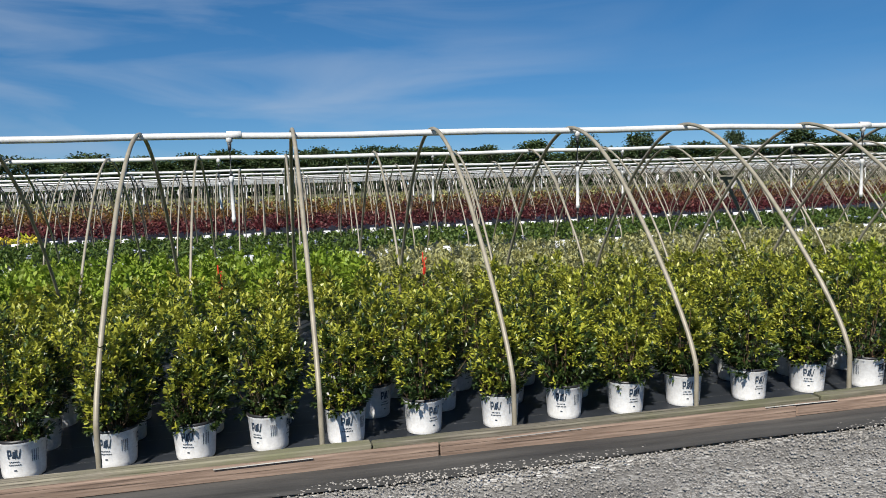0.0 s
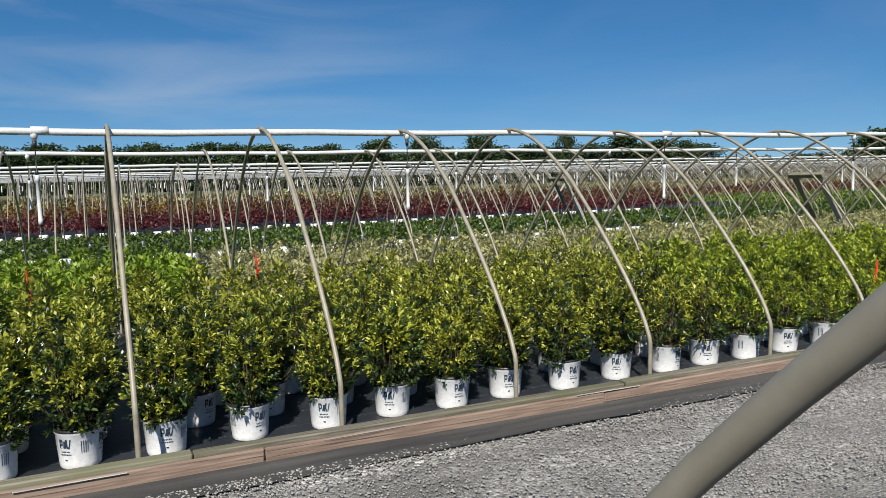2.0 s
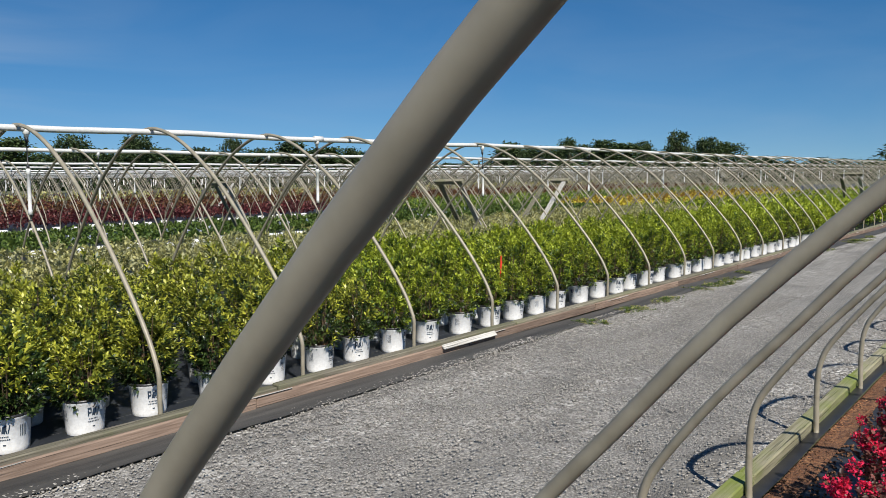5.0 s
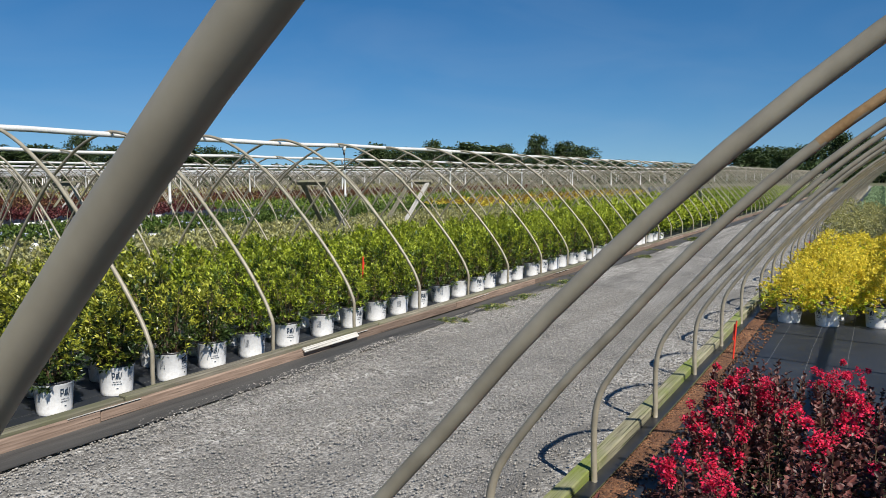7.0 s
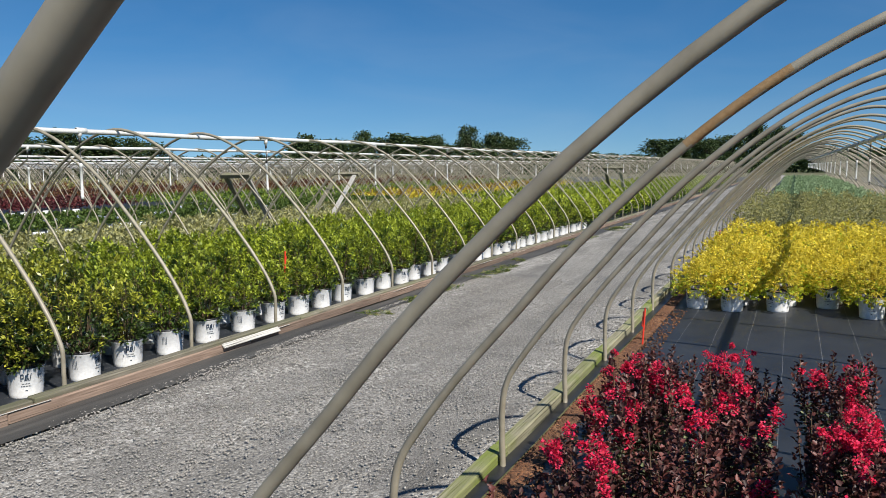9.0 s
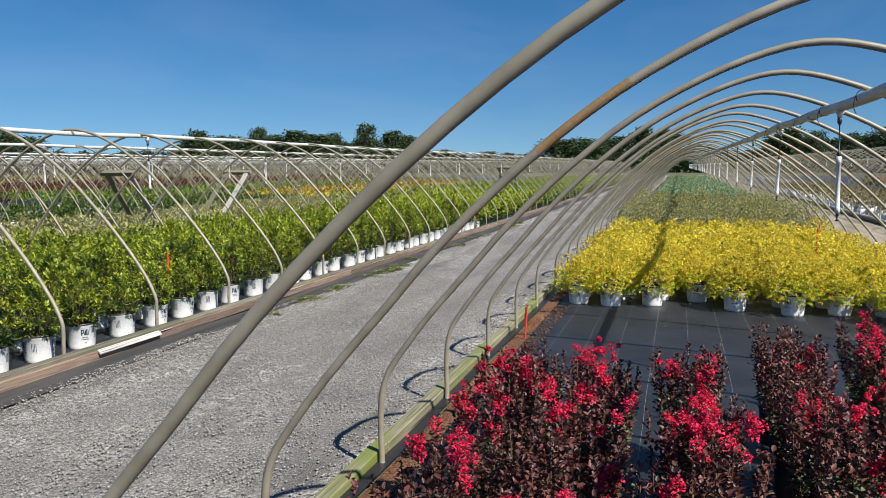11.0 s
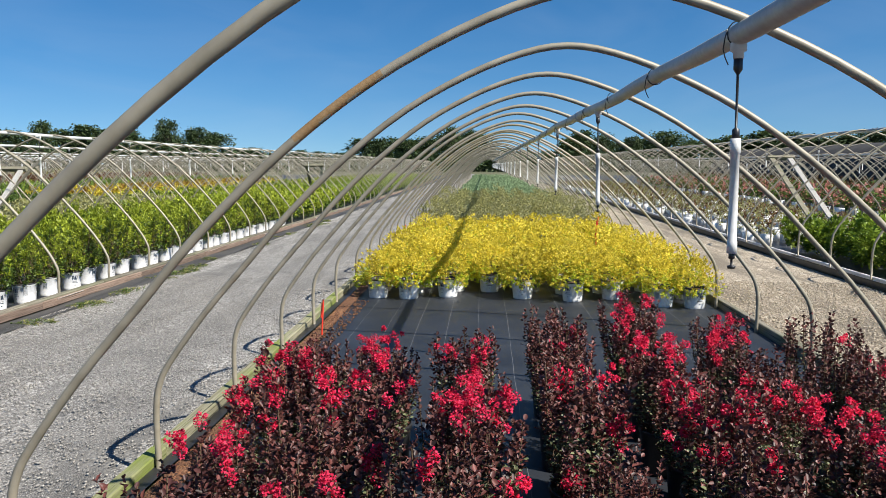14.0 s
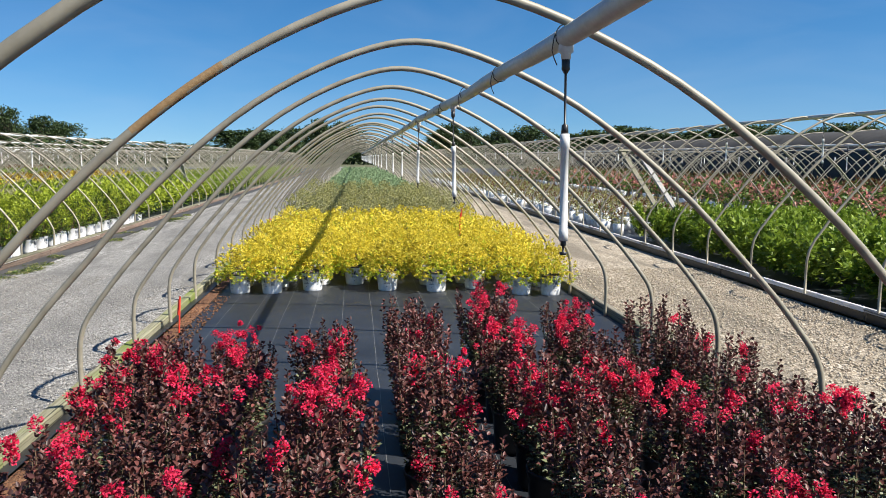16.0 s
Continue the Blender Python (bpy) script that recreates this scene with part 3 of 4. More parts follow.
sheet("bed_cloth_1", -30, 110, -3.40, 0.98, 0.0, M["cloth"], "black woven ground cloth with pale guide threads", "ground cloth", 140, 10, 0.006, 4)
sheet("bed_cloth_2", -30, 110, 4.36, 13.6, 0.0, M["cloth"], "black woven ground cloth under potted shrubs", "ground cloth", 60, 8, 0.006, 5)
sheet("bed_cloth_3", -60, 120, 16.0, 120, -0.004, M["cloth"], "black woven ground cloth under far beds", "ground cloth", 10, 10, 0.006, 6)
sheet("bed_cloth_4", -30, 110, -10.35, -5.96, 0.0, M["cloth"], "black woven ground cloth under leafy plants", "ground cloth", 60, 8, 0.006, 7)
sheet("bed_cloth_5", -30, 120, -45, -12.6, -0.004, M["cloth"], "black woven ground cloth under far beds", "ground cloth", 10, 10, 0.006, 8)
sheet("litter_strip", -30, 30, 0.86, 0.992, 0.012, M["mulch"], "reddish brown bark litter along the timber edge", "litter", 120, 4, 0.012, 9)
sheet("drain_cloth", -30, 110, 3.95, 4.26, 0.014, M["film"], "strip of black plastic film at the foot of the boards", "plastic strip", 200, 4, 0.02, 10)

sheet("edge_cloth", -30, 80, 0.985, 1.064, 0.035, M["black"], "turned-up black cloth against the timber kerb", "plastic strip", 300, 3, 0.02, 12)

# ------------------------------------------------------------ hoop houses
HALF = [(2.12, 0.0), (2.12, 0.2), (2.125, 0.36), (2.09, 0.46), (2.02, 0.59), (1.84, 0.835), (1.59, 1.12), (1.38, 1.337), (1.10, 1.607), (0.88, 1.77), (0.64, 1.925),
        (0.42, 2.03), (0.2, 2.10)]
# the hoops of the wider houses
WIDE = [(2.20, 0.0), (2.205, 0.22), (2.20, 0.38), (2.175, 0.50), (2.11, 0.62), (1.91, 0.88), (1.665, 1.15), (1.44, 1.395), (1.125, 1.68), (0.81, 1.91), (0.50, 2.075),
        (0.22, 2.18)]


def hoop_path(per, half=HALF, apex=2.125, lean=0.0):
    """One hoop from foot to foot; lean: how far its crown has moved sideways."""
    pts = [(u, z) for u, z in half] + [(0, apex)] + [(-u, z) for u, z in half[::-1]]
    return smooth_path([(0, u + lean * (z / apex) ** 2, z) for u, z in pts], per)


hoop_near = tube_mesh("hoop", hoop_path(3, WIDE, 2.215, 0.09), 0.0168, 12, M["pipe"])
hoop_wide = tube_mesh("hoop", hoop_path(1, WIDE, 2.215, 0.09), 0.0165, 6, M["pipe"])
hoop_slim = tube_mesh("hoop", hoop_path(2), 0.0168, 8, M["pipe"])
hoop_mid = tube_mesh("hoop", hoop_path(1), 0.0172, 5, M["pipe"])
HOOP_FAR = tube_arrays(hoop_path(1)[::2], 0.021, 4, False)


def sprinkler_parts(parent, x, y, top, drop, rng):
    """A sprinkler that hangs from the water pipe: tee, rod, weight tube and nozzle."""
    lean = rng.uniform(-1.2, 1.2)
    s = part_of("sprinkler", SPRINKLER["tee"], parent, "", pose(x, y, top, lean, rng.uniform(-1.2, 1.2), rng.uniform(0, 360)))
    for k in ("rod", "tube", "nozzle"):
        part_of(k, SPRINKLER[k], s)


def lathe(name, prof, mat, n=12):
    v = [(r * math.cos(6.28319 * j / n), r * math.sin(6.28319 * j / n), z) for r, z in prof for j in range(n)]
    q = [(i * n + j, i * n + (j + 1) % n, (i + 1) * n + (j + 1) % n, (i + 1) * n + j) for i in range(len(prof) - 1) for j in range(n)]
    return quads_mesh(name, v, q, [mat], smooth=False)


SPRINKLER = {
    "tee": lathe("tee", [(0.0, 0.02), (0.026, 0.018), (0.027, -0.035), (0.018, -0.04), (0.017, -0.06), (0.0, -0.062)], M["pvc"]),
    "rod": lathe("rod", [(0.0, -0.055), (0.015, -0.056), (0.015, -0.095), (0.012, -0.10), (0.0045, -0.112), (0.0045, -0.285), (0.012, -0.29), (0.0135, -0.322), (0.0, -0.323)], M["black"]),
    "tube": lathe("tube", [(0.0, -0.318), (0.0175, -0.32), (0.0178, -0.368), (0.0148, -0.370), (0.0148, -0.662), (0.0172, -0.664), (0.0172, -0.705), (0.0, -0.706)], M["pvc"]),
    "nozzle": lathe("nozzle", [(0.0, -0.70), (0.010, -0.702), (0.011, -0.722), (0.004, -0.726), (0.004, -0.745), (0.015, -0.748), (0.012, -0.757), (0.0, -0.759)], M["black"]),
}


def hoop_house(label, cy, x0, count, step, pipe_y, pipe_z, pipe_r, pipe_mat, near, spr0, spr_step, seed, special=None, far=None, lift=0.0):
    """A bare hoop-house frame: hoops, the water pipe along the ridge and its sprinklers."""
    rng = random.Random(seed)
    house = tagged(new("hoop_house"), label, "hoop house", "bare hoop houses")
    house.location = (0, cy, 0)
    for k in range(count):
        x = x0 + k * step
        dx, dy, dz = rng.uniform(-0.03, 0.03), rng.uniform(-0.025, 0.025), rng.uniform(-0.02, 0.01)
        ry = rng.uniform(-0.7, 0.7)
        if special and k in special:
            dx, dy, dz = special[k]
            ry = 0
        part_of("hoop", (near[2] if near[0] < x < near[1] else far or hoop_mid), house, "", pose(x + dx, dy, dz + lift, 0, ry, 0))
    x1 = x0 + (count - 1) * step
    path = [(x, pipe_y - cy + 0.012 * noise.noise((x * 0.3, cy, 1)), pipe_z + 0.02 * noise.noise((x * 0.25, cy, 5)) - 0.006 * math.sin(x * 2.57)) for x in np.arange(x0 - 0.6, x1 + 0.6, 0.6)]
    ridge = part_of("water_pipe", tube_mesh("water_pipe", path, pipe_r, 12, pipe_mat), house, "pale plastic water pipe")
    x = spr0
    while x < x1:
        if x > x0:
            sprinkler_parts(house, x, pipe_y - cy, pipe_z - 0.02, 0.7, rng)
        x += spr_step
    return house, x0, x1


def couplers(house, cy, xs, y, z, r, mat):
    me = tube_mesh("coupler", [(-0.06, 0, 0), (-0.058, 0, 0), (0.058, 0, 0), (0.06, 0, 0)], [r, r + 0.006, r + 0.006, r], 12, mat)
    for x in xs:
        part_of("coupler", me, house, "", pose(x, y - cy, z))


CY0 = -1.17
own, _, _ = hoop_house("bare galvanised hoop house frame over potted plants", CY0, -2.05, 76, 1.22, -1.515, 2.07, 0.036, M["greypvc"], (-3, 16, hoop_near), 2.88, 3.10, 11,
                       {2: (0.27, 0.097, 0.002), 3: (0.013, -0.006, -0.01), 4: (0, 0, 0), 5: (0, 0, 0), 6: (0.01, 0, 0.01), 7: (0, 0, 0)}, hoop_wide)
couplers(own, CY0, [1.0, 7.1, 13.2, 19.3, 25.4], -1.515, 2.07, 0.036, M["greypvc"])
# wire ties that hold the water pipe to the hoops
tie = tube_mesh("wire_tie", smooth_path([(0, 0.04 * math.cos(a), 0.04 * math.sin(a) + 0.002) for a in np.linspace(0.2, 6.6, 9)] + [(0, 0.05, -0.05), (0.004, 0.03, -0.10)], 2), 0.0022, 5, M["black"])
for k in range(14):
    part_of("wire_tie", tie, own, "", pose(1.61 + 1.22 * k + 0.05, -1.515 - CY0, 2.07))

rust_path = [p for p in hoop_path(6, WIDE, 2.215, 0.09) if p[1] > 0 and 1.72 < p[2] < 1.95]
part_of("rust_band", quads_mesh("rust_band", *tube_arrays(rust_path, 0.0171, 12, False), [M["rusty"]], smooth=True), own, "orange rusted stretch of a hoop", pose(2.83, 0, 0))

h1, _, _ = hoop_house("bare hoop house frame with white ridge pipe over shrubs", 6.53, -5.795, 82, 1.225, 6.53, 2.09, 0.028, M["pvc"], (-3, 14, hoop_slim), -3.32, 3.10, 12)
couplers(h1, 6.53, [-0.18, 6.0, 12.1, 18.2], 6.53, 2.09, 0.028, M["pvc"])
hoop_house("bare hoop house frame with white ridge pipe", 11.1, -9.4, 84, 1.22, 11.1, 2.085, 0.029, M["pvc"], (99, 0, None), -6.8, 3.10, 13)
hoop_house("bare hoop house frame over leafy green plants", -8.1, -1.6, 76, 1.22, -8.1, 2.31, 0.034, M["greypvc"], (99, 0, None), -1.0, 3.10, 14, None, hoop_wide, 0.12)
hoop_house("bare hoop house frame over flowering shrubs", -15.0, -1.3, 70, 1.22, -15.0, 2.06, 0.032, M["pvc"], (99, 0, None), -1.0, 3.10, 15)
FAR_Y = [18.0, 23.1, 29.6, 34.6, 41.0, 46.0, 52.5, 57.5, 64.0, 69.0, 76.0]
for k, cy in enumerate(FAR_Y[:4]):
    hoop_house("far bare hoop house frame with white pipe", cy, -14.0 - 2 * k, 90, 1.22, cy, 2.07, 0.028, M["pvc"], (99, 0, None), -12.0 - k, 3.10, 20 + k)


def far_house(cy, x0, count, seed):
    rng = np.random.default_rng(seed)
    house = tagged(new("hoop_house"), "distant bare hoop house frame with white pipe", "hoop house", "bare hoop houses")
    house.location = (0, cy, 0)
    v, q = HOOP_FAR
    chunks = [(v + np.array([x0 + 1.22 * k + rng.uniform(-0.05, 0.05), rng.uniform(-0.04, 0.04), rng.uniform(-0.03, 0.02)]), q, np.zeros(len(q), int)) for k in range(count)]
    a, b, c = join_arrays(chunks)
    tagged(part_of("hoop_row", quads_mesh("hoop_row", a, b, [M["pipe"]], c), house), kind="stuff")
    part_of("water_pipe", tube_mesh("water_pipe", [(x, 0, 2.07 + 0.03 * noise.noise((x * 0.2, cy, 2))) for x in np.arange(x0, x0 + 1.22 * count, 2.0)], 0.028, 6, M["greypvc"]), house)
    chunks = []
    for k in range(int(count * 1.22 / 3.1)):
        v, q = tube_arrays([(x0 + 3.1 * k, 0, 1.38), (x0 + 3.1 * k, 0, 1.75)], 0.024, 4, True)
        chunks.append((v, q, np.zeros(len(q), int)))
    a, b, c = join_arrays(chunks)
    tagged(part_of("sprinkler_row", quads_mesh("sprinkler_row", a, b, [M["pvc"]], c), house), kind="stuff")


for k, cy in enumerate(FAR_Y[4:]):
    far_house(cy, -30 - 3 * k, 120, 40 + k)
far_house(-21.6, 0, 80, 61)


# ------------------------------------------------------------ timber edges
def edging(name, label, y, x0, x1, length, width, height, z, mat, seed, xj=0.0):
    rng = random.Random(seed)
    thing = tagged(new(name), label, "edging board", "bed edging", "structure")
    meshes = [box_mesh("board", (length - 0.008, width, height), mat, 0.007, 0.004, seed + k) for k in range(4)]
    x = x0
    while x < x1:
        part_of("board", meshes[rng.randrange(4)], thing, "", pose(x + length / 2, y + rng.uniform(-0.006, 0.006), z + rng.uniform(-0.004, 0.004), 0, rng.uniform(-0.15, 0.15), rng.uniform(-0.2, 0.2)))
        x += length
    return thing


edging("trim_front_board", "reddish brown face board of the bed edge", 4.262, -6.32, 80, 2.44, 0.03, 0.085, 0.012, M["pinkwood"], 3)
edging("trim_cap_board", "weathered grey-green cap timber of the bed edge", 4.325, -5.5, 80, 3.05, 0.09, 0.10, 0.022, M["greywood"], 4)
edging("trim_mossy_timber", "mossy green timber kerb of the planting bed", 1.105, -5.55, 80, 2.44, 0.085, 0.105, -0.01, M["mosswood"], 5)
edging("trim_grey_timber", "weathered grey timber kerb beside tan gravel", -3.44, -5.0, 80, 2.44, 0.07, 0.10, -0.01, M["greywood"], 6)
edging("trim_pale_board", "pale bleached board edge of the next bed", -5.93, -5.0, 80, 3.05, 0.05, 0.05, 0.10, M["rail"], 7)
# added black strip: paints the shadowed side below the pale board
edging("trim_shade_board", "black strip standing in for the shaded side under the pale edge board", -5.945, -5.0, 80, 3.05, 0.03, 0.098, 0.0, M["black"], 8)
lath = tagged(new("trim_pale_lath"), "thin bleached strip nailed between cap and face board", "edging board", "bed edging", "structure")
rng = random.Random(44)
lath_mesh = box_mesh("strip", (0.55, 0.010, 0.004), M["whitewood"], 0.0015, 0.002, 3)
x = -3.0
while x < 25:
    part_of("strip", lath_mesh, lath, "", pose(x, 4.243, 0.094 + rng.uniform(-0.006, 0.006), 0, rng.uniform(-0.5, 0.5), 0))
    x += rng.uniform(1.6, 3.2)
plank = tagged(new("loose_board", box_mesh("loose_board", (0.80, 0.055, 0.016), M["whitewood"], 0.004, 0.004, 9)), "short bleached board lying on the bed edge", "board")
plank.matrix_basis = pose(5.87, 4.238, 0.082, 38, 0, -0.6)

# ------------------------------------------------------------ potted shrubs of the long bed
SHRUB_MATS = [M["oldshadeleaf"], M["newlitleaf"], M["stem"]]
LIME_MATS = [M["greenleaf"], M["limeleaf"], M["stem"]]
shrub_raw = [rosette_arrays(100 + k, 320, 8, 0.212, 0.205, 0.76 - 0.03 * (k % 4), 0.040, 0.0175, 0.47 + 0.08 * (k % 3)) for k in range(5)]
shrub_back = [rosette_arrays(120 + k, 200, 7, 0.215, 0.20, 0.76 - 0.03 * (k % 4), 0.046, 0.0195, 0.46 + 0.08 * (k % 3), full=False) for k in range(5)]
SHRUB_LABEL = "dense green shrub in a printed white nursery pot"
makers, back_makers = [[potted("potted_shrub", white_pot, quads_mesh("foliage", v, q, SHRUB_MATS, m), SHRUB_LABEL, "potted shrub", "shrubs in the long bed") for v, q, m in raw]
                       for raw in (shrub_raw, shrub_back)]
front = []
for k in range(48):
    x = -2.89 + 0.488 * k
    for r in range(4):
        if x > 9 and r > 1:
            continue
        front.append((x + (0.24 if r % 2 and x > 0.3 else 0) + 0.035 * math.sin(k * 5.1 + r), 4.79 + 0.47 * r + 0.02 * math.sin(k * 3.3 + r * 2), 0.0))
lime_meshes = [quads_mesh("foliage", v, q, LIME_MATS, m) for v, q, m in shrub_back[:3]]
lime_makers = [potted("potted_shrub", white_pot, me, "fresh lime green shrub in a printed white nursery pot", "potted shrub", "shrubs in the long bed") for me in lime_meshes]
bed_of(makers, [p for p in front if p[0] < 4.2 and p[1] < 5.4], 5, turn=-90)
bed_of(back_makers, [p for p in front if p[0] < 5.3 and not (p[0] < 4.2 and p[1] < 5.4)], 7, turn=-90)
bed_of(lime_makers, [p for p in front if p[0] >= 5.3], 6, turn=-90)
lite = [rosette_arrays(200 + k, 76, 6, 0.215, 0.20, 0.77 - 0.025 * k, 0.062, 0.028, 0.75, full=False, wood=False) for k in range(5)]
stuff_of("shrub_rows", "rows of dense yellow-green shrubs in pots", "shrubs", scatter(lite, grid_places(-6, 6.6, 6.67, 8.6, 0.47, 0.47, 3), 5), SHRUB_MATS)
lime_places = grid_places(7.0, 9.2, 6.67, 8.6, 0.47, 0.47, 8) + grid_places(9.2, 19.5, 5.73, 8.6, 0.462, 0.46, 4)
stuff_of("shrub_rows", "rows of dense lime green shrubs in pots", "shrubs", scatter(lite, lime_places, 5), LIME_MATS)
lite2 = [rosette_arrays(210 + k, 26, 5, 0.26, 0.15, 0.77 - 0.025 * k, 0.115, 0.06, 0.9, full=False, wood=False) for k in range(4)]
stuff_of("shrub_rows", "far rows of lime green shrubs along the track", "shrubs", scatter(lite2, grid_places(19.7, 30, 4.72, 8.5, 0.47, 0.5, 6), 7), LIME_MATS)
stuff_of("shrub_rows", "far rows of darker green shrubs along the track", "shrubs", scatter(lite2, grid_places(30.2, 75, 4.72, 8.5, 0.5, 0.5, 6), 7), [M["greenleaf"], M["broadleaf"], M["stem"]])

# ------------------------------------------------------------ planting beds further off


def bed_stuff(name, label, x0, x1, y0, y1, dx, seed, mats, high, leaf, wide, stems=14, per=8, mound=False, young=0.5, skip=0.02, radius=None, low=0.2):
    raw = [rosette_arrays(seed + k, int(stems * (1.35 if dx < 0.7 else 1.0)), max(4, per - 3), radius or dx * 0.56, low, high * (1 - 0.04 * k), leaf * 1.12, wide * 1.25, young, mound=mound, full=False, wood=False) for k in range(4)]
    stuff_of(name, label, "plants", scatter(raw, grid_places(x0, x1, y0, y1, dx, dx, seed, 0.05, skip), seed), mats)


def pot_row(label, xs, y, seed, mat):
    """Far rows of pots joined together."""
    rng = random.Random(seed)
    prof = [(0.1, 0), (0.112, 0), (0.137, 0.24), (0.12, 0.25)]
    n = 8
    base = np.array([(r * math.cos(6.28319 * j / n), r * math.sin(6.28319 * j / n), z) for r, z in prof for j in range(n)])
    q = np.array([(i * n + j, i * n + (j + 1) % n, (i + 1) * n + (j + 1) % n, (i + 1) * n + j) for i in range(len(prof) - 1) for j in range(n)])
    chunks = [(base + np.array([x + rng.uniform(-0.12, 0.12), y + rng.uniform(-0.25, 0.25), rng.uniform(-0.04, 0.0) - (0.10 if seed == 2 else 0)]), q, np.zeros(len(q), int)) for x in xs]
    stuff_of("pot_row", label, "pots", join_arrays(chunks), [mat])


BROAD = [M["broadleaf"], M["freshleaf"], M["stem"]]
GREY = [M["greyleaf"], M["oliveleaf"], M["stem"]]
bed_stuff("leafy_bed", "bright green broad-leaved plants in a bed", -16, 1.6, 9.3, 13.2, 0.42, 300, BROAD, 0.62, 0.085, 0.038, 30, 9)
bed_stuff("grey_bed", "grey-green shrubs filling a bed", 1.9, 26, 9.3, 13.2, 0.42, 310, [M["greyleaf"], M["oliveleaf"], M["stem"]], 0.62, 0.065, 0.03, 22, 10)
bed_stuff("lime_bed", "lime green shrubs filling a far bed", 26.2, 80, 9.3, 13.2, 0.55, 320, [M["greenleaf"], M["limeleaf"], M["stem"]], 0.62, 0.11, 0.05, 12, 7)
bed_stuff("green_bed", "low green plants with pale flowers among white pots", -30, 33, 16.9, 22.2, 0.55, 330, [M["greenleaf"], M["greenleaf"], M["stem"]], 0.40, 0.09, 0.045, 16, 7, True)
bed_stuff("red_bed", "dark red shrubs filling a bed", -40, 26, 27.0, 31.6, 0.6, 340, [M["redleaf"], M["wineleaf"], M["stem"]], 0.6, 0.12, 0.06, 12, 7, True)
bed_stuff("green_bed", "green shrubs filling a far bed", 26.5, 80, 21.3, 31.5, 0.8, 345, [M["greenleaf"], M["broadleaf"], M["stem"]], 0.55, 0.14, 0.07, 10, 6, True)
bed_stuff("russet_bed", "russet brown shrubs in a far bed", -50, 90, 32.6, 36.5, 0.9, 350, [M["brownleaf"], M["brownleaf"], M["stem"]], 0.7, 0.12, 0.06, 20, 7)
bed_stuff("amber_bed", "amber coloured shrubs in a far bed", -24, 6, 36.8, 40.5, 0.9, 355, [M["brownleaf"], M["amberleaf"], M["stem"]], 0.75, 0.12, 0.06, 20, 7)
bed_stuff("russet_bed", "dull brown shrubs in distant beds", -60, 100, 44, 60, 1.5, 360, [M["brownleaf"], M["oliveleaf"], M["stem"]], 1.0, 0.2, 0.1, 14, 6)
bed_stuff("russet_bed", "dull russet shrubs in a far bed", 6.5, 90, 36.8, 41, 1.0, 357, [M["brownleaf"], M["redleaf"], M["stem"]], 0.75, 0.12, 0.06, 20, 7)
bed_stuff("gold_bed", "golden yellow shrubs in a far bed", 33.5, 62, 16.4, 20.3, 0.6, 365, [M["goldleaf"], M["amberleaf"], M["stem"]], 0.62, 0.12, 0.06, 12, 7, True)
pot_row("row of white nursery pots in the next bed", np.arange(-20, 30, 0.5), 16.2, 1, M["pot"])
pot_row("row of white nursery pots before dark red shrubs", np.arange(-30, 22, 0.55), 26.4, 2, M["pot"])
bed_stuff("gold_bed", "low golden shrubs before dark red ones", -34, -7, 24.6, 26.0, 0.7, 366, [M["goldleaf"], M["goldgreen"], M["stem"]], 0.4, 0.12, 0.06, 10, 6, True)
bed_stuff("flower_specks", "pale blue flowers over low green plants", -10, 22, 16.4, 17.4, 1.1, 370, [M["paleflower"], M["paleflower"], M["stem"]], 0.54, 0.05, 0.04, 3, 4, True, low=0.4)

# the beds on the far side of the tan path
bed_stuff("leafy_bed", "tall bright green broad-leaved plants in a bed", -1, 15.3, -10.2, -6.35, 0.40, 400, BROAD, 0.76, 0.085, 0.042, 34, 10, low=0.15, young=0.8)
bed_stuff("sparse_bed", "sparse brownish shrubs in white pots", 16.0, 60, -10.2, -6.45, 0.62, 410, [M["oliveleaf"], M["brownleaf"], M["stem"]], 0.52, 0.07, 0.03, 12, 8)
for k in range(6):
    pot_row("row of white nursery pots with sparse shrubs", np.arange(16.0, 53, 0.62), -6.45 - 0.66 * k, 10 + k, M["pot"])
bed_stuff("flower_bed", "green shrubs with faded pink flowers", 4, 60, -17.2, -12.8, 0.6, 420, [M["greenleaf"], M["pinkflower"], M["stem"]], 0.85, 0.12, 0.07, 14, 8, young=0.3)
pot_row("row of white nursery pots under flowering shrubs", np.arange(4, 50, 0.55), -12.7, 20, M["pot"])
bed_stuff("brown_bed", "dull green and brown shrubs in a far bed", 0, 80, -23.6, -19, 0.9, 430, [M["greenleaf"], M["brownleaf"], M["stem"]], 0.9, 0.16, 0.08, 12, 6)


def shade_house(cy, x0, x1, half, high):
    """A long hoop house clothed in black shade net."""
    house = tagged(new("shade_house"), "long hoop house covered in black shade cloth", "shade house")
    prof = [(half * math.cos(a), high * math.sin(a) ** 0.8) for a in np.linspace(0.0, math.pi, 17)]
    xs = np.arange(x0, x1, 1.22)
    v = [(x, u, z * (1 + (0.012 if k % 2 else -0.012))) for k, x in enumerate(xs) for u, z in prof]
    n = len(prof)
    q = [(i * n + j, (i + 1) * n + j, (i + 1) * n + j + 1, i * n + j + 1) for i in range(len(xs) - 1) for j in range(n - 1)]
    part_of("cover", quads_mesh("cover", v, q, [M["shade"]], smooth=False), house, "sagging black shade cloth", pose(0, cy, 0))
    for k, x in enumerate(xs[::4]):
        part_of("rib", tube_mesh("rib", [(x, u, z * 1.005) for u, z in prof], 0.03, 6, M["pipe"]), house, "", pose(0, cy, 0.02))


shade_house(-30, 6, 90, 3.6, 3.3)
shade_house(-38, 2, 90, 3.6, 3.3)

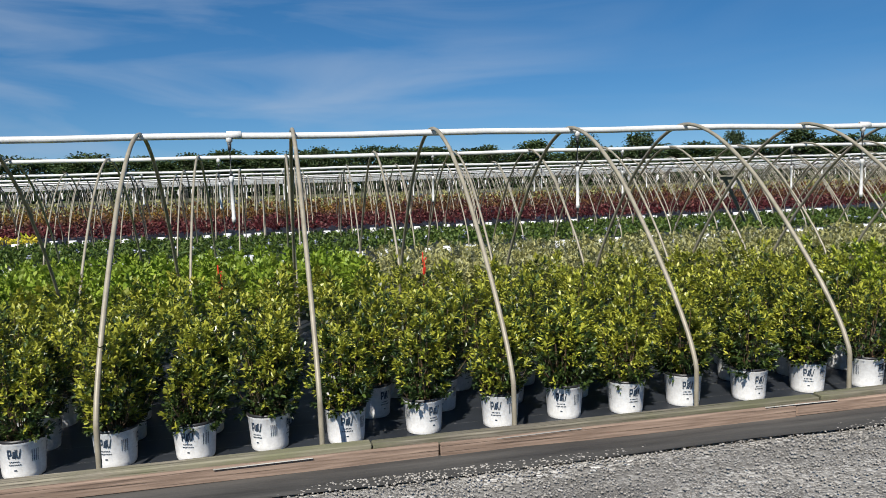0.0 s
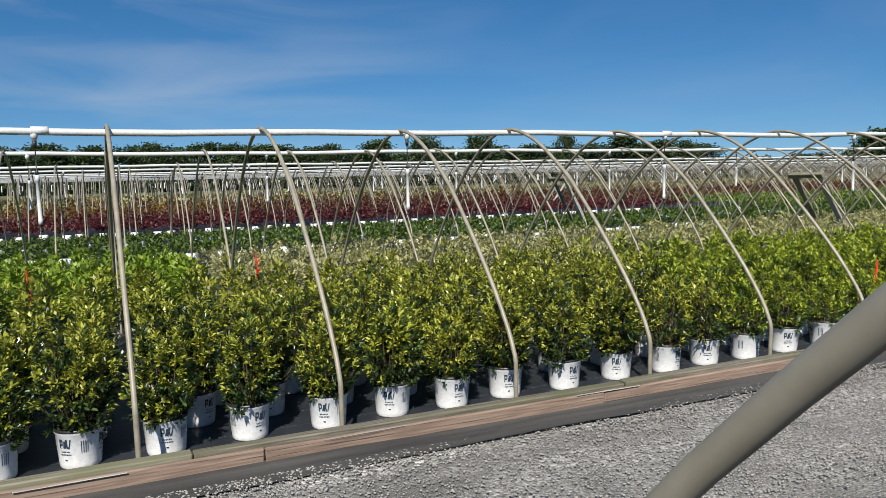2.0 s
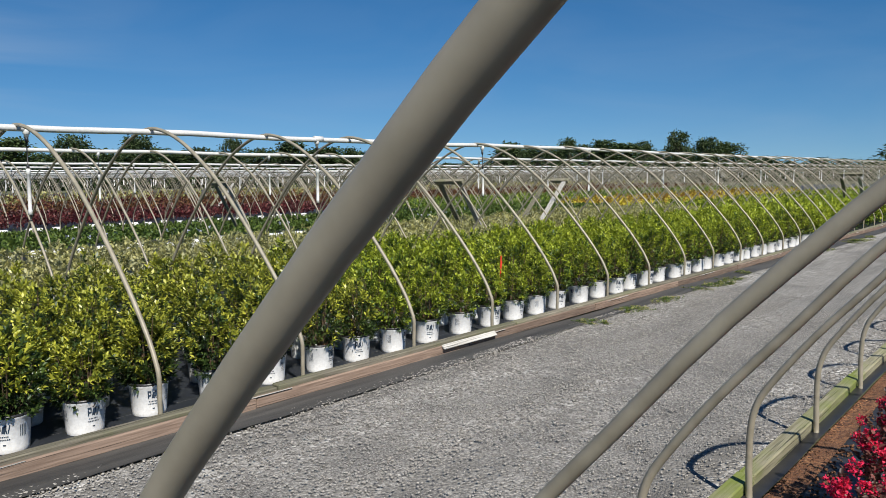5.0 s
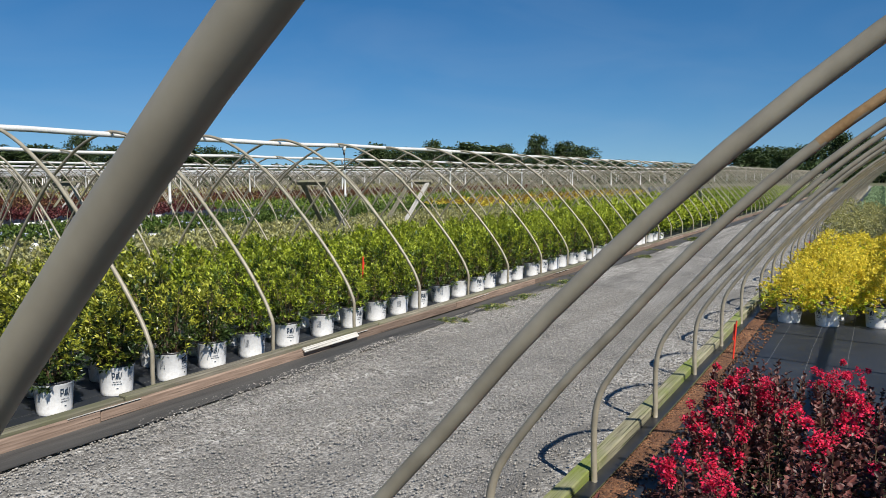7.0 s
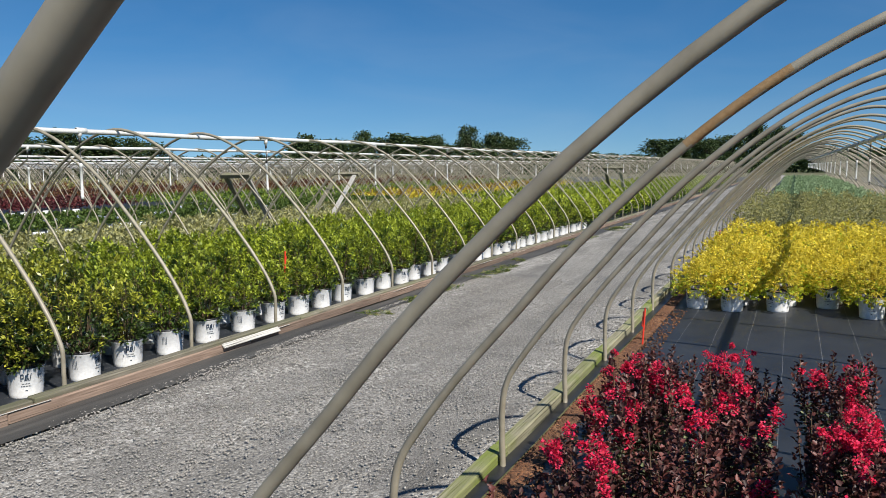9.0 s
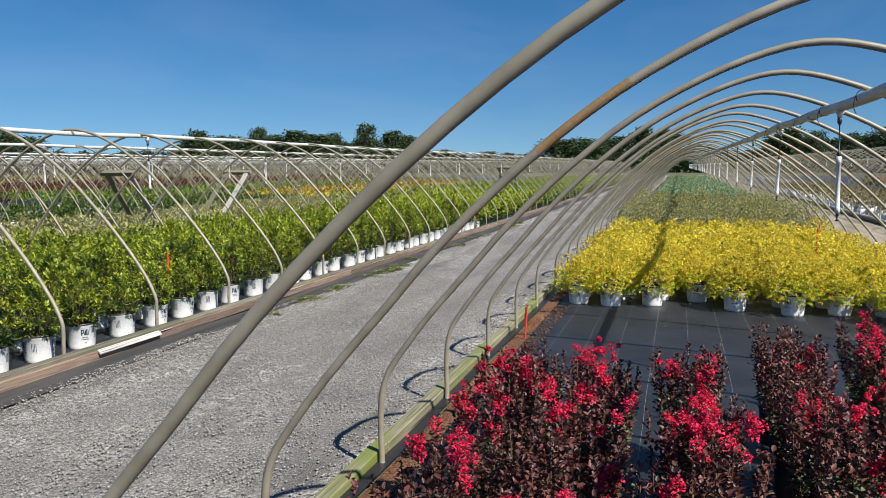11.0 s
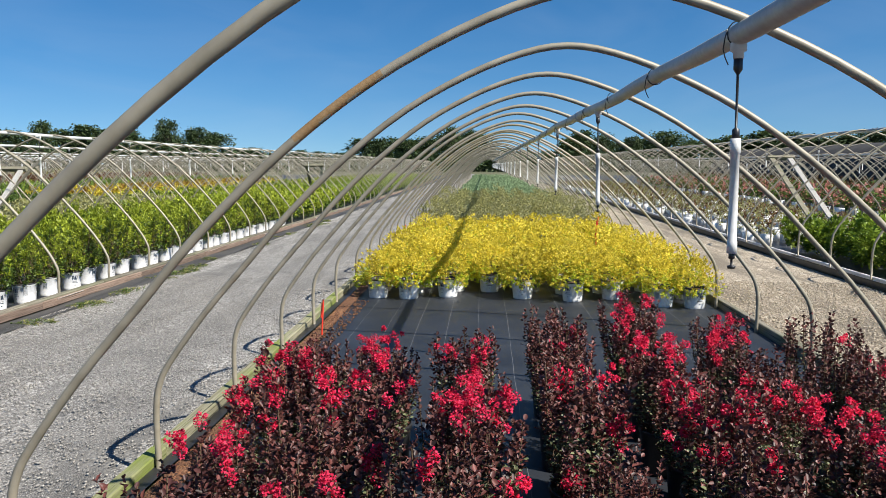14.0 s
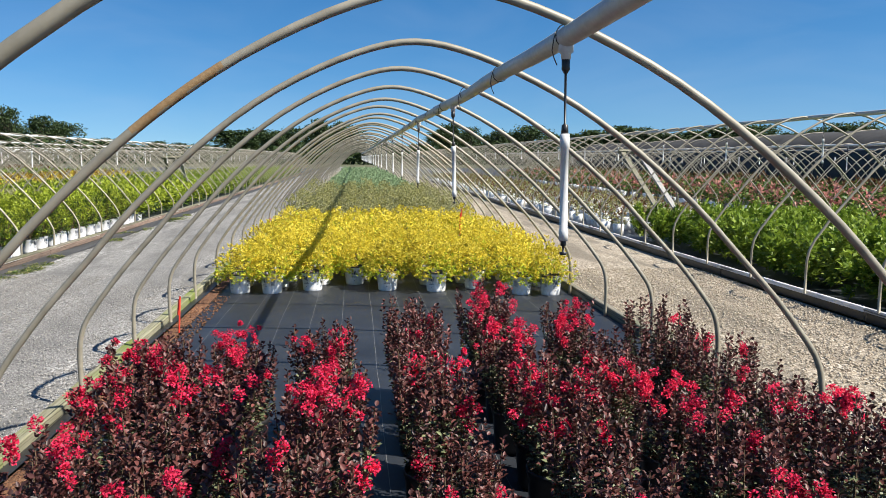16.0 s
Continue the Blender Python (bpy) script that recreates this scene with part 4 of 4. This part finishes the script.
# ------------------------------------------------------------ own bed: gold, grey and crimson plants
gold_raw = [rosette_arrays(500 + k, 390, 7, 0.31, 0.13, 0.57 + 0.035 * (k % 3), 0.027, 0.019, 0.95, mound=True, full=False, wood=False) for k in range(5)]
gold_back = [rosette_arrays(510 + k, 150, 6, 0.315, 0.10, 0.57 + 0.035 * (k % 3), 0.038, 0.028, 0.95, mound=True, full=False, wood=False) for k in range(4)]
GOLD = [M["goldgreen"], M["goldleaf"], M["stem"]]
gold_makers = []
for raw in (gold_raw, gold_back):
    gold_makers.append([potted("potted_spirea", white_pot, quads_mesh("foliage", v, q, GOLD, m), "mounded golden yellow shrub in a white nursery pot", "potted shrub", "golden shrubs in the bed") for v, q, m in raw])
gold_places = []
GOLD_Y = [0.63, 0.21, -0.27, -0.76, -1.13, -1.72, -2.25, -2.80, -3.16]
GOLD_X = [0.12, 0.04, 0.28, 0.62, 0.16, 0.08, 0.16, -0.24, -0.31]
for r in range(16):
    for c in range(9):
        even = 0.58 - 0.465 * c
        ease = max(0.0, 1 - r / 4)
        gold_places.append((9.35 + GOLD_X[c] * max(0.35, ease) + 0.475 * r + 0.05 * math.sin(c * 2.3 + r), even + (GOLD_Y[c] - even) * ease + 0.04 * math.sin(r * 1.7 + c), 0.0))
bed_of(gold_makers[0], gold_places[:54], 8)
bed_of(gold_makers[1], gold_places[54:], 9)

grey_raw = [rosette_arrays(520 + k, 170, 6, 0.37, 0.05, 0.78 + 0.05 * k, 0.045, 0.024, 0.7, mound=True, full=False, wood=False) for k in range(4)]
gp = [p for p in grid_places(17.2, 27.5, -3.15, 0.7, 0.66, 0.62, 21, 0.08) if not (18.0 < p[0] < 18.9 and -2.0 < p[1] < -1.15)]
stuff_of("grey_shrubs", "rounded grey-green shrubs in pots", "shrubs", scatter(grey_raw, gp, 22), [M["greyleaf"], M["oliveleaf"], M["stem"]])
bed_stuff("blue_green_bed", "blue-green low shrubs filling the long bed", 27.8, 85, -3.15, 0.7, 0.55, 530, [M["blueleaf"], M["blueleaf"], M["stem"]], 0.66, 0.09, 0.04, 14, 8, True)


def crape_arrays(seed):
    rng = np.random.default_rng(seed)
    v, q, m = bush_arrays(seed, 44, 54, 0.20, 0.14, 0.68, 0.026, 0.016, 0.0, full=True, spread=0.22, start=0.06)
    m = np.where((m == 0) & (np.repeat(v[q][:, :, 2].mean(1), 1) < 0.44) & (rng.uniform(size=len(m)) < 0.65), 1, m)
    return v, q, m


def blossom_arrays(seed, heads):
    """Panicles of small crinkled petals at the stem ends."""
    rng = np.random.default_rng(seed)
    at, way = [], []
    for h in range(heads):
        a, r = rng.uniform(0, 6.283), 0.18 * np.sqrt(rng.uniform(0.1, 1))
        top = np.array([r * np.cos(a), r * np.sin(a), 0.69 - 2.6 * r * r - 0.13 * rng.uniform() ** 2])
        for tuft in range(rng.integers(3, 7)):
            c = top + rng.normal(size=3) * np.array([0.030, 0.030, 0.034])
            n = rng.integers(45, 100)
            u = rng.normal(size=(n, 3))
            u /= np.linalg.norm(u, axis=1)[:, None]
            at.append(c + u * 0.021 * rng.uniform(0.7, 1.3) * rng.uniform(0.35, 1.1, (n, 1)))
            way.append(u + rng.normal(scale=0.6, size=u.shape))
    at, way = np.concatenate(at), np.concatenate(way)
    v, q = leaves(rng, at, way, 0.0105, 0.0105, 0.4, -0.1, full=False)
    return v, q, np.zeros(len(q), int)


makers = []
for k in range(7):
    v, q, m = crape_arrays(600 + k)
    me = quads_mesh("foliage", v, q, [M["wineleaf"], M["bronzeleaf"], M["stem"]], m)
    heads = (1, 4, 9, 2, 6, 1, 3)[k]
    v, q, m = blossom_arrays(640 + k, heads)
    bl = quads_mesh("blossom", v, q, [M["bloom"]], m)
    lab = "burgundy-leaved shrub with few crimson flowers in a black pot" if heads < 5 else "burgundy-leaved shrub covered in crimson flowers, in a black pot"
    makers.append(potted("potted_crape_myrtle", black_pot, me, lab, "potted shrub", "crimson flowering shrubs", [("blossom", bl, "crimson flower clusters")], printed=False))
CRAPE_COLS = [(0.27, 4.25), (-0.13, 4.5), (-0.62, 4.2), (-1.14, 4.95), (-1.68, 5.35), (-2.22, 5.05), (-2.74, 4.75)]
crape_places = []
for c, (y, back) in enumerate(CRAPE_COLS):
    for r in range(10):
        x = back + 0.2 - 0.43 * r
        if x > 1.5:
            crape_places.append((x + 0.05 * math.sin(c * 4 + r * 2), y + 0.04 * math.sin(r * 3 + c), 0.0))
bed_of(makers, crape_places, 9)


# ------------------------------------------------------------ stakes, flags
def marker_stake(x, y, high, label):
    st = tagged(new("marker_stake"), label, "stake", "red marker stakes")
    st.matrix_basis = pose(x, y, 0, 3, -2, 20)
    part_of("stake", box_mesh("stake", (0.014, 0.014, high), M["red"], 0.003), st)
    part_of("tape", box_mesh("tape", (0.028, 0.006, high * 0.4), M["red"], 0.002, 0.004, 3), st, "", pose(0.012, 0.012, high * 0.5, 4, 6, 10))


marker_stake(7.30, 0.87, 0.36, "short red stake with tape at the corner of the bed")
marker_stake(7.42, 5.03, 0.72, "orange-red stake among shrubs")
marker_stake(14.6, 0.86, 0.5, "short red stake beside golden shrubs")
marker_stake(-0.55, 9.3, 0.75, "thin red stake at the bed edge")
marker_stake(2.0, 9.6, 0.75, "thin red stake at the bed edge")
marker_stake(13.4, -2.6, 0.75, "thin red stake among golden shrubs")


def brace_frame(x, y, high, run, half, label):
    """A sloping timber brace: two long boards joined by a head piece."""
    fr = tagged(new("brace_frame"), label, "timber frame", "timber end braces")
    length = math.hypot(high, run)
    fr.matrix_basis = pose(x, y, 0, 0, math.degrees(math.atan2(run, high)), 0)
    for dy, mt in ((-half, M["whitewood"]), (half, M["greywood"])):
        part_of("board", box_mesh("board", (0.045, 0.13, length), mt, 0.006, 0.004, 2), fr, "", pose(0, dy, 0.0))
    part_of("head", box_mesh("head", (0.10, 2 * half + 0.25, 0.10), M["greywood"], 0.006, 0.004, 5), fr, "", pose(0, 0, length))


BRACE = "sloping weathered timber brace inside a hoop house"
brace_frame(14.9, 11.1, 1.5, -1.1, 0.3, BRACE)
brace_frame(16.65, 11.1, 1.48, 1.7, 0.3, BRACE)
brace_frame(16.4, -8.1, 1.8, 3.3, 0.22, BRACE)
brace_frame(33.0, 6.5, 1.55, -1.4, 0.3, BRACE)
brace_frame(13.2, 18.3, 1.5, -0.8, 0.3, BRACE)
brace_frame(19.0, 29.6, 1.5, 1.2, 0.3, BRACE)


# ------------------------------------------------------------ trees on the skyline
def tree_mesh(seed, high, wide, clumps, leaf):
    rng = np.random.default_rng(seed)
    chunks = []
    trunk = [(0, 0, 0), (0.1, 0.05, high * 0.25), (0.0, 0.15, high * 0.6), (0.1, 0.1, high * 0.85)]
    v, q = tube_arrays(trunk, [high * 0.032, high * 0.024, high * 0.014, high * 0.004], 6, False)
    chunks.append((v, q, np.full(len(q), 1)))
    at, way = [], []
    for k in range(clumps):
        a = rng.uniform(0, 6.283)
        z = rng.uniform(0.22, 0.97)
        r = wide * (1 - abs(z - 0.5) ** 1.6 * 2.0) * np.sqrt(rng.uniform(0.05, 1.0)) * rng.uniform(0.7, 1.15)
        c = np.array([r * np.cos(a), r * np.sin(a), z * high])
        lim = [(0.0, 0.0, max(0.2, z - 0.25) * high), (c * np.array([0.5, 0.5, 1])) - np.array([0, 0, 0.08 * high]), c]
        tv, tq = tube_arrays(lim, [high * 0.010, high * 0.006, high * 0.002], 4, False)
        chunks.append((tv, tq, np.full(len(tq), 1)))
        n = 27
        u = rng.normal(size=(n, 3)) * np.array([1, 1, 0.7])
        at.append(c + u * wide * 0.115)
        way.append(u + rng.normal(size=u.shape))
    at, way = np.concatenate(at), np.concatenate(way)
    v, q = leaves(rng, at, way, leaf, leaf * 0.75, 0.3, 0.1, full=False)
    chunks.append((v, q, np.zeros(len(q), int)))
    v, q, m = join_arrays(chunks)
    wood, leafy = q[m == 1], q[m == 0]
    return quads_mesh("trunk", v, wood, [M["bark"]]), quads_mesh("crown", v, leafy, [M["treeleaf"]])


TREE_WIDE = (0.84, 1.0, 0.72, 1.1)
tree_kinds = [tree_mesh(700 + k, 1.0, TREE_WIDE[k] / 2, 90, 0.055) for k in range(4)]


def tree(az, dist, high, kind, seed, broad):
    """A tree at a bearing; broad: its breadth over its height."""
    t = tagged(new("tree"), "dark green broad-leaved tree on the skyline", "tree", "skyline trees")
    a = radians(az)
    t.matrix_basis = pose(dist * math.cos(a), dist * math.sin(a), -0.03, 0, 0, seed * 67 % 360)
    tr, cr = tree_kinds[kind]
    part_of("trunk", tr, t)
    part_of("crown", cr, t)
    for c in t.children:
        c.scale = (high * broad / TREE_WIDE[kind], high * broad / TREE_WIDE[kind], high)
    return t


# the tall trees that stand out: bearing, angle of the top, breadth in degrees
SKYLINE = [(102.8, 2.4, 3.9), (95.5, 2.55, 3.4), (90.2, 2.7, 3.0), (86.3, 2.85, 2.4), (80.8, 2.8, 2.6), (73.5, 2.6, 2.6), (70.1, 2.9, 3.6), (66.4, 3.12, 3.4), (62.4, 3.18, 3.2),
           (55.9, 2.9, 2.4), (51.6, 2.8, 3.4), (47.3, 2.25, 2.6), (35.1, 2.55, 2.8), (30.9, 2.7, 2.2), (28.2, 2.6, 3.0), (25.4, 2.4, 1.8), (23.0, 3.12, 2.0), (21.0, 2.5, 2.8),
           (7.7, 1.6, 2.4), (5.7, 1.85, 2.2), (2.4, 2.8, 2.3), (0.9, 2.5, 1.8), (-7.3, 2.5, 2.6), (-9.0, 2.2, 2.2), (-11.0, 2.05, 1.8), (-21.7, 2.15, 2.4), (-28.5, 2.25, 3.2), (-35.9, 2.4, 3.0)]
for k, (az, el, broad) in enumerate(SKYLINE):
    d = 205 + 18 * math.sin(k * 2.4)
    high = 1.65 + d * math.tan(radians(el))
    tree(az, d, high, k % 4, k, d * radians(broad) / high)
rng = random.Random(31)
az = -42.0
k = 100
while az < 112:
    el = 2.0 + rng.uniform(-0.35, 0.35) + (0.45 if az > 74 else 0)
    if 9 < az < 19.5 or -6 < az < 0 or 36.5 < az < 46:
        el = 1.0 + rng.uniform(-0.2, 0.25)
    d = rng.uniform(225, 250)
    tree(az, d, 1.65 + d * math.tan(radians(el)), rng.randrange(4), k, 1.5)
    az += rng.uniform(1.2, 2.0)
    k += 1


# ------------------------------------------------------------ loose stones
def stones(name, label, mat, n, x0, x1, y0, y1, small, large, seed, edge=None):
    """Loose stones joined into one, thickest towards one edge."""
    rng = np.random.default_rng(seed)
    ico = bmesh.new()
    bmesh.ops.create_cube(ico, size=1.2)
    base = np.array([v.co[:] for v in ico.verts])
    quads = np.array([[v.index for v in f.verts] for f in ico.faces])
    ico.free()
    x = rng.uniform(x0, x1, n)
    t = rng.uniform(0, 1, n)
    y = y0 + (y1 - y0) * (1 - (1 - t) ** 1.7 if edge == "high" else t)
    s = rng.uniform(small, large, n)
    v = base[None] * rng.uniform(0.6, 1.25, (n, 8, 3)) * s[:, None, None] * 0.5
    v[:, :, 2] *= 0.7
    a = rng.uniform(0, 6.283, n)
    c, d = np.cos(a)[:, None], np.sin(a)[:, None]
    w = np.stack([v[..., 0] * c - v[..., 1] * d, v[..., 0] * d + v[..., 1] * c, v[..., 2]], -1)
    w += np.stack([x, y, 0.15 * s + 0.006], 1)[:, None]
    q = (quads[None] + 8 * np.arange(n)[:, None, None]).reshape(-1, 4)
    return tagged(new(name, quads_mesh(name, w.reshape(-1, 3), q, [mat])), label, "stones", kind="stuff")


stones("loose_stones", "loose pale stones along the edge of the track", M["stone"], 20000, -2.5, 11, 2.6, 4.06, 0.006, 0.022, 1, "high")
stones("loose_stones", "fine crushed stones over the track", M["stone"], 9000, 1.2, 10, 1.2, 2.9, 0.006, 0.021, 2)
stones("loose_stones", "loose tan stones over the path", M["tanstone"], 14000, 3.0, 11, -5.85, -3.5, 0.01, 0.032, 3)


# ------------------------------------------------------------ weeds at the edge of the track
weed_meshes = []
for k in range(3):
    v, q, m = rosette_arrays(800 + k, 46, 5, 0.16, 0.0, 0.05, 0.03, 0.012, 0.6, mound=True, full=False, wood=False)
    weed_meshes.append(quads_mesh("weed", v, q, [M["greenleaf"], M["oliveleaf"], M["stem"]], m))
rng = random.Random(12)
for k in range(22):
    w = tagged(new("weed", weed_meshes[k % 3]), "low green weed creeping over gravel", "weed", "weeds beside the boards")
    x = rng.choice((rng.uniform(7.6, 9.8), rng.uniform(10.5, 13.0), rng.uniform(14, 22)))
    w.matrix_basis = pose(x, rng.uniform(3.82, 4.08), 0.008, 0, 0, rng.uniform(0, 360)) @ Matrix.Diagonal((1.5, 0.8, 0.8, 1))

stones("bark_chips", "loose reddish bark chips on black cloth", M["mulch"], 2600, 1.5, 9.2, 0.70, 0.985, 0.008, 0.03, 4, "high")

hedge_raw = [rosette_arrays(900 + k, 60, 5, 4.4, 0.0, 3.6 + 0.6 * k, 1.1, 0.75, 0.5, mound=True, full=False, wood=False) for k in range(3)]
hedge_places = [(r * math.cos(radians(a)), r * math.sin(radians(a)), 0.0) for a in np.arange(-44, 114, 1.25) for r in (178 + 6 * math.sin(a),)]
stuff_of("hedgerow", "dark green hedge closing the far fields", "hedge", scatter(hedge_raw, hedge_places, 5), [M["treeleaf"], M["treeleaf"], M["stem"]])
